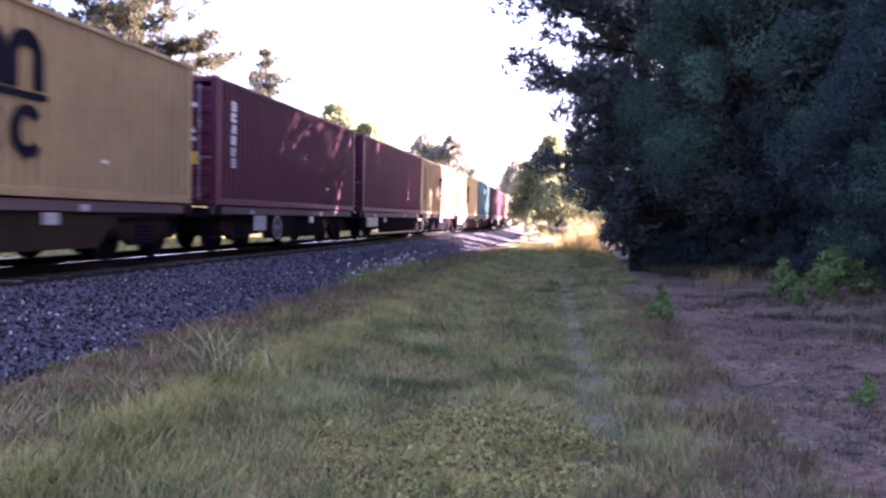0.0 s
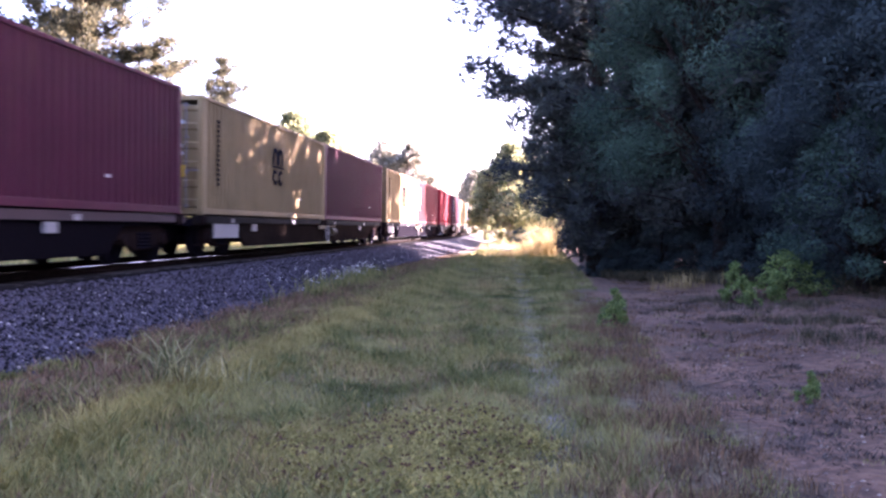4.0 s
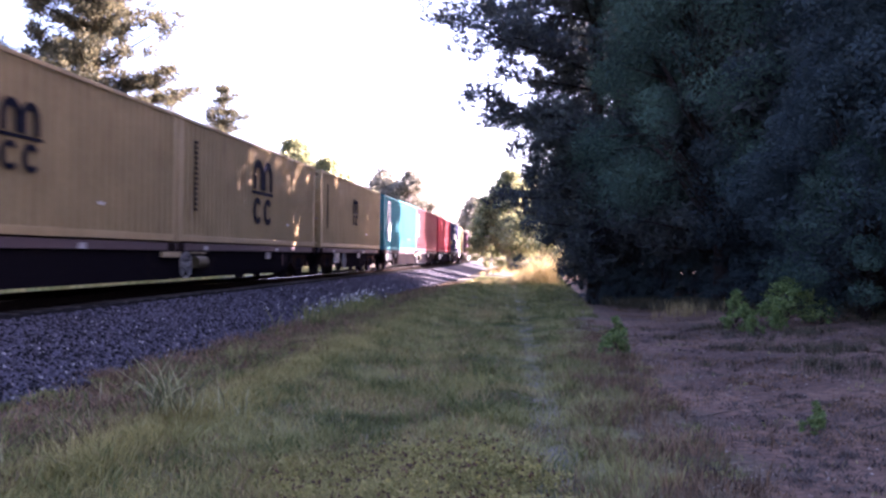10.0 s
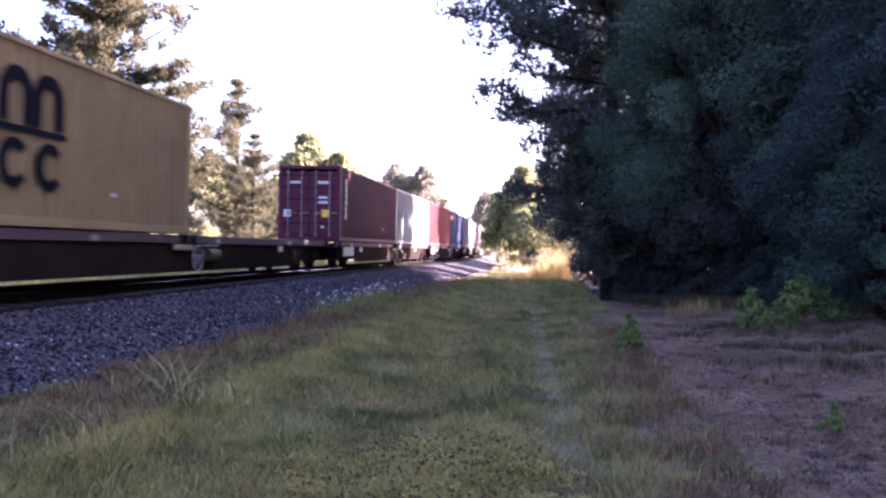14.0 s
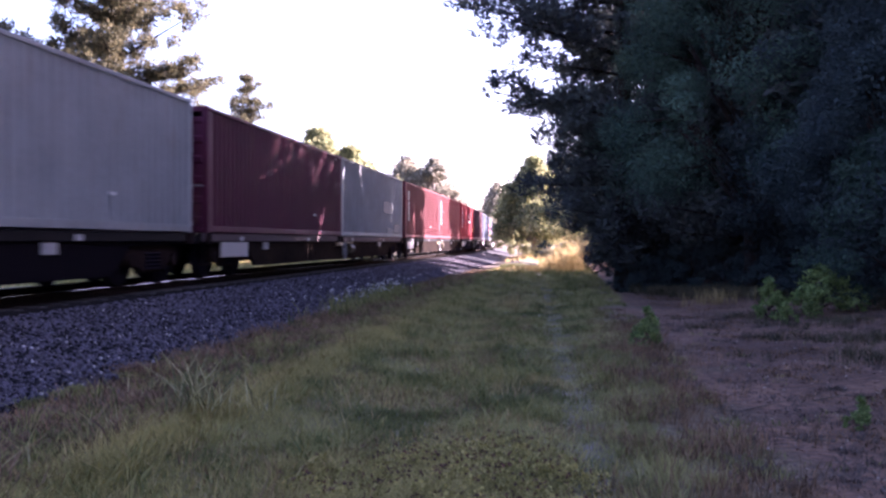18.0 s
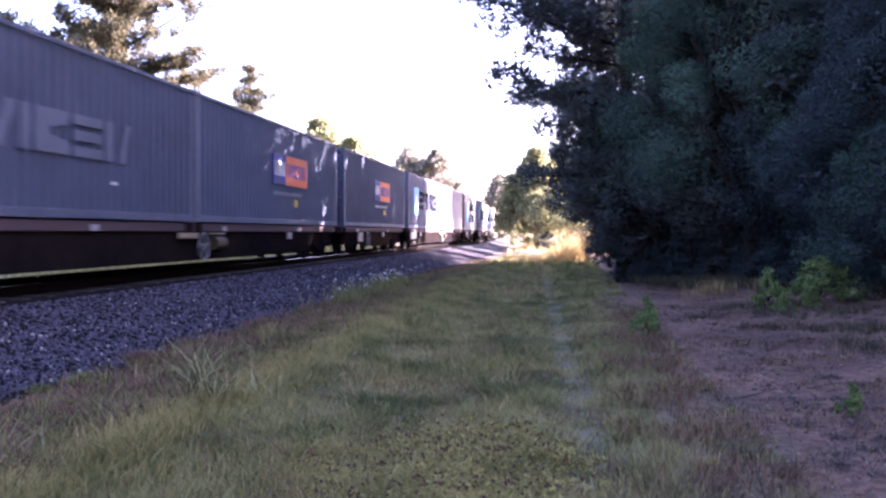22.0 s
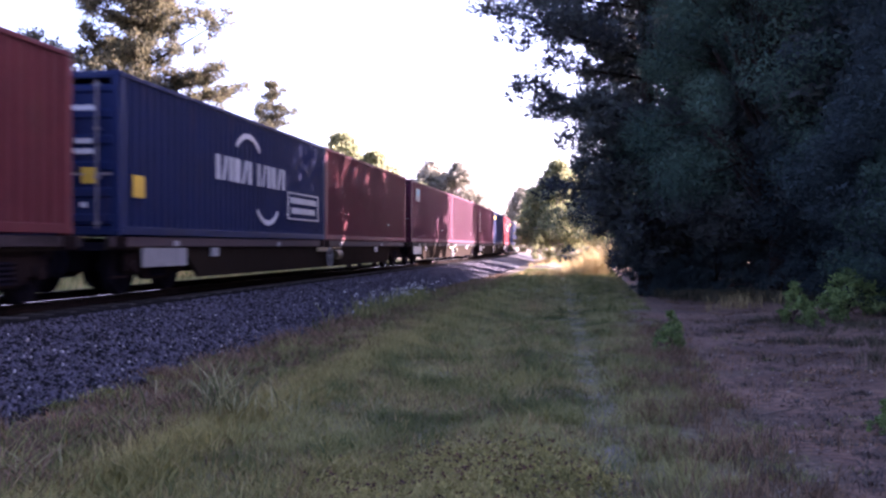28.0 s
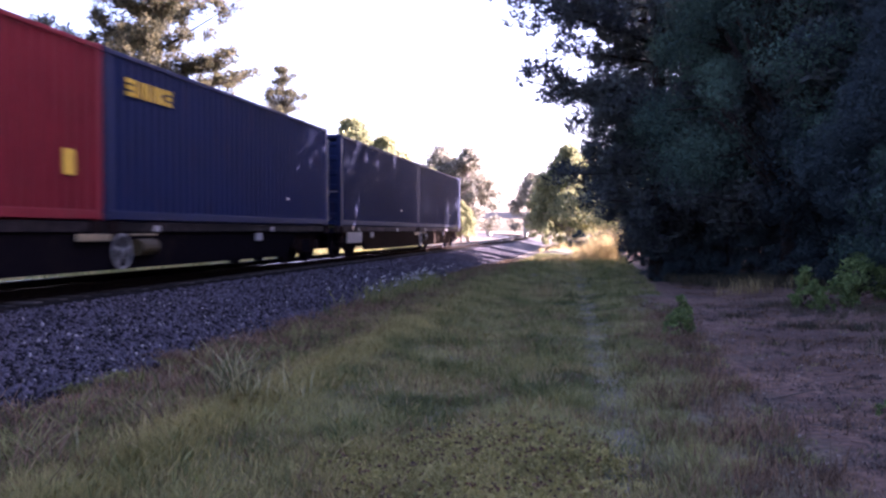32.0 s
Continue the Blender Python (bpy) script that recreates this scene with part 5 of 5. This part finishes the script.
def straw_patch():
    """A mound of dry grass, tallest towards the trees, thinning out to the track side."""
    x = -3.3 + 4.3 * rng.random(800) ** 0.75
    y = 46.5 + 1.2 * (x + 1) + rng.normal(size=800) * 1.0
    tall = np.where(x < -1.4, 0.14 + 0.08 * (x + 3.3), 0.36 + 0.42 * (x + 1.4)) * (0.6 + 0.7 * rng.random(800))
    return blades(np.c_[x, y], tall, 0.8, 0.008, 9)


stuff("straw_grass", [straw_patch(), blades(patchy(scatter(7000, -3.2, 0.6, 3.6, 40, 1.5), 0.9, 0.8, 5), 0.1, 0.8, 0.003, 7), blades(scatter(1500, -4.5, 9, 66, 105), 0.28, 0.6, 0.014, 8),
                      blades(np.c_[-1.2 + rng.normal(size=22) * 0.3, 21 + rng.normal(size=22) * 0.15], 0.3, 0.5, 0.006, 6), blades(scatter(130, -3.4, -1.2, 4.2, 8.5), 0.13, 1.4, 0.005, 2), blades(np.c_[3.55 + rng.normal(size=40) * 0.32, 22.2 + rng.normal(size=40) * 0.2], 0.34, 0.6, 0.006, 6)], DRY, "tall sunlit dry straw grass", "grass")
for x, y, n, tall in ((-3.1, 7.25, 26, 0.40), (-2.75, 7.5, 6, 0.3), (-3.6, 6.6, 4, 0.2), (-4.5, 8.8, 5, 0.2), (-3.5, 5.3, 4, 0.16)):
    xy = np.c_[x + rng.normal(size=n) * 0.09, y + rng.normal(size=n) * 0.08]
    tagged(new("grass_tussock", array_mesh("grass_tussock", *blades(xy, tall, 1.1, 0.007, 4), TUSSOCK)), "coarse pale grey-green grass tussock beside the ballast", "grass", group="tussocks", kind="stuff")


def flowers():
    c = np.c_[-4.9 + rng.normal(size=90) * 0.25, 23 + rng.normal(size=90) * 2.6]
    z = lie(c[:, 0], c[:, 1]) + 0.25 + 0.35 * rng.random(90)
    v, f = spread(np.c_[c, z], 6, 0.05, 0.027, slim=0.5)
    stuff("flowers", [(v, f)], PETAL, "white flower heads along the ballast edge", "flowers")
    stuff("flower_stems", [blades(c, 0.36, 0.6, 0.007, 10), blades(c + np.array((0.25, -0.3)), 0.24, 0.9, 0.008, 10)], TUFT, "green stems of white flowers", "flowers")


flowers()


def dark_seed_heads():
    r, a = np.sqrt(rng.random(900)) * (0.75 + 0.4 * rng.random(900)), rng.random(900) * 6.283
    c = np.c_[-0.8 + 1.0 * r * np.cos(a), 5.75 + 1.3 * r * np.sin(a)]
    z = lie(c[:, 0], c[:, 1]) + 0.08 + 0.07 * rng.random(900)
    stuff("clover_leaves", [spread(np.c_[c, z - 0.06], 18, 0.06, 0.022, slim=0.45, up=0.2)], CLOVER, "low matted green clover patch", "weeds")
    stuff("clover_patch", [spread(np.c_[c, z][::2], 6, 0.009, 0.015, slim=0.5)], SEED, "brown seed heads in a low clover patch", "weeds")


dark_seed_heads()


def rubble(n, places, low, high, mat, name, label, sink=0.3):
    """Many separate angular stones in one mesh: bent octahedra."""
    octa = np.array([(1, 0, 0), (-1, 0, 0), (0, 1, 0), (0, -1, 0), (0, 0, 1), (0, 0, -1)], float)
    faces = np.array([(0, 2, 4), (2, 1, 4), (1, 3, 4), (3, 0, 4), (2, 0, 5), (1, 2, 5), (3, 1, 5), (0, 3, 5)])
    size = low + (high - low) * rng.random((n, 1, 1)) ** 1.5
    v = octa[None] * (0.6 + 0.8 * rng.random((n, 6, 1))) * size
    q = np.linalg.qr(rng.normal(size=(n, 3, 3)))[0]
    v = np.einsum("nij,nkj->nki", q, v) + places[:, None, :]
    f = faces[None] + 6 * np.arange(n)[:, None, None]
    return tagged(new(name, array_mesh(name, v.reshape(-1, 3), f.reshape(-1, 3), mat)), label, "stones", kind="stuff")


def ballast_stones():
    n = 64000
    s = 4 + 58 * rng.random(n) ** 1.5
    side = 1.68 + 2.55 * rng.random(n)
    z = np.interp(side, [p[0] for p in SHOULDER], [p[1] for p in SHOULDER])
    side = side + 0.1 * rng.normal(size=n) * (side > 3.9)
    rubble(n, np.c_[TRACK_X + side, s, z + 0.005], 0.011, 0.042, STONE, "ballast_stones", "loose grey crushed stones of the ballast shoulder")
    k = 1500
    s = 4 + 50 * rng.random(k) ** 1.4
    side = 1.9 + 2.3 * rng.random(k) ** 0.7
    rubble(k, np.c_[TRACK_X + side, s, np.interp(side, [p[0] for p in SHOULDER], [p[1] for p in SHOULDER]) + 0.014], 0.010, 0.030, PALE_STONE, "pale_ballast_stones", "scattered pale stones on the ballast shoulder")
    m = 2600
    xy = np.c_[0.5 + 6 * rng.random(m), 5 + 16 * rng.random(m) ** 1.3]
    rut = rng.random(m) < 0.14
    xy[rut, 0] = 0.15 - 0.038 * (xy[rut, 1] - 8) + rng.normal(size=rut.sum()) * 0.15
    rubble(m, np.c_[xy, lie(xy[:, 0], xy[:, 1])], 0.005, 0.019, PEBBLE, "pebbles", "small pale pebbles on bare earth")


ballast_stones()


def litter():
    n = 9000
    xy = np.c_[1.0 + 8 * rng.random(n), 5 + 17 * rng.random(n) ** 1.3]
    z = lie(xy[:, 0], xy[:, 1]) + 0.012
    v, f = spread(np.c_[xy, z], 1, 0.01, 0.055, flat=0.2, slim=0.28)
    v[:, 2] = np.repeat(z, 4) + (v[:, 2] - np.repeat(z, 4)) * 0.35
    stuff("leaf_litter", [(v, f)], LITTER, "brown fallen leaves on bare earth", "leaves")
    spots = np.c_[0.9 + 6.5 * rng.random(260), 5 + 14 * rng.random(260)]
    dark = np.concatenate([p + rng.normal(size=(rng.integers(4, 14), 2)) * (0.03 + 0.12 * rng.random()) * np.array([1.0, 1.6]) for p in spots])
    stuff("grey_weeds", [blades(dark, 0.045, 1.8, 0.005, 8)], GREY_WEED, "dark low weed clumps on bare earth", "weeds")


litter()
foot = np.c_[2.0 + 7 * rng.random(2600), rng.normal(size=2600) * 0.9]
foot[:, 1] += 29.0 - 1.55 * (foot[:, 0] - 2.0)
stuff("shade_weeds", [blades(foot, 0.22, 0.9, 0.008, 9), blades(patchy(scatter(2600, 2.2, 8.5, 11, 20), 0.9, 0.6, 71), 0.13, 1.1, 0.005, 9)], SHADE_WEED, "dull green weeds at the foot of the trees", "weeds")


def sticks():
    for k in range(16):
        x, y, a = 1.6 + 4 * rng.random(), 7 + 9 * rng.random(), rng.random() * 3.1
        ln = 0.2 + 0.5 * rng.random()
        e = (x + math.cos(a) * ln, y + math.sin(a) * ln)
        me = limbs_mesh("stick", [((x, y, float(lie(x, y)) + 0.01), (*e, float(lie(*e)) + 0.03), 0.010, 0.005)], TWIG)
        tagged(new("stick", me), "dry fallen twig on bare earth", "stick", group="fallen twigs")


sticks()


# ---- the far overbridge ----
def bridge():
    b = tagged(new("overbridge"), "low concrete road bridge across the far track", "bridge")
    part("deck", mesh_of("deck", lambda bm: box(bm, -52, 4, 258, 265, 5.3, 6.2), CONCRETE), b)
    for y in (258.1, 264.7):
        part("parapet", mesh_of(("parapet", y), lambda bm: box(bm, -52, 4, y, y + 0.2, 6.2, 7.0), CONCRETE), b)
    for x in (-32.6, -21.8):
        part("pier", mesh_of(("pier", x), lambda bm: box(bm, x, x + 0.9, 258.5, 264.5, -0.2, 5.3), CONCRETE), b)
    part("abutment", mesh_of("abutment", lambda bm: box(bm, -52, -44, 258.5, 264.5, -0.2, 5.3), CONCRETE), b)
    part("abutment", mesh_of("abutment_right", lambda bm: box(bm, -10, 4, 258.5, 264.5, -0.2, 5.3), CONCRETE), b)


bridge()


def sleepers():
    for k in range(150):
        x, y, a = on_track(3 + 0.62 * k)
        ob = new("sleeper", mesh_of("sleeper", lambda bm: box(bm, -1.25, 1.25, -0.12, 0.12, -0.2, 0.0), SLEEPER, bevel=0.02))
        ob.matrix_basis = pose(x, y, RAIL_Z - 0.165, 0, 0, a)
        tagged(ob, "dark oil-stained sleeper in the ballast", "sleeper", group="sleepers under the rails")


sleepers()


# ---- movement ----
def motions():
    for ob, s0, z in MOVERS:
        rows = []
        for t in range(33):
            x, y, a = on_track(s0 - run(t))
            rows.append((t, pose(x, y, z, 0, 0, a)))
        walk(ob, rows)
    for y, sets in ROLLING.items():
        step = math.degrees(SPEED / WHEEL_R) / FPS
        walk(sets[0], [(k / FPS, pose(0, y, WHEEL_R, step * k % 360)) for k in range(961)])
        data = sets[0].animation_data
        for o in sets[1:]:
            o.rotation_mode = "QUATERNION"
            o.animation_data_create()
            o.animation_data.action = data.action
            o.animation_data.action_slot = data.action_slot


motions()
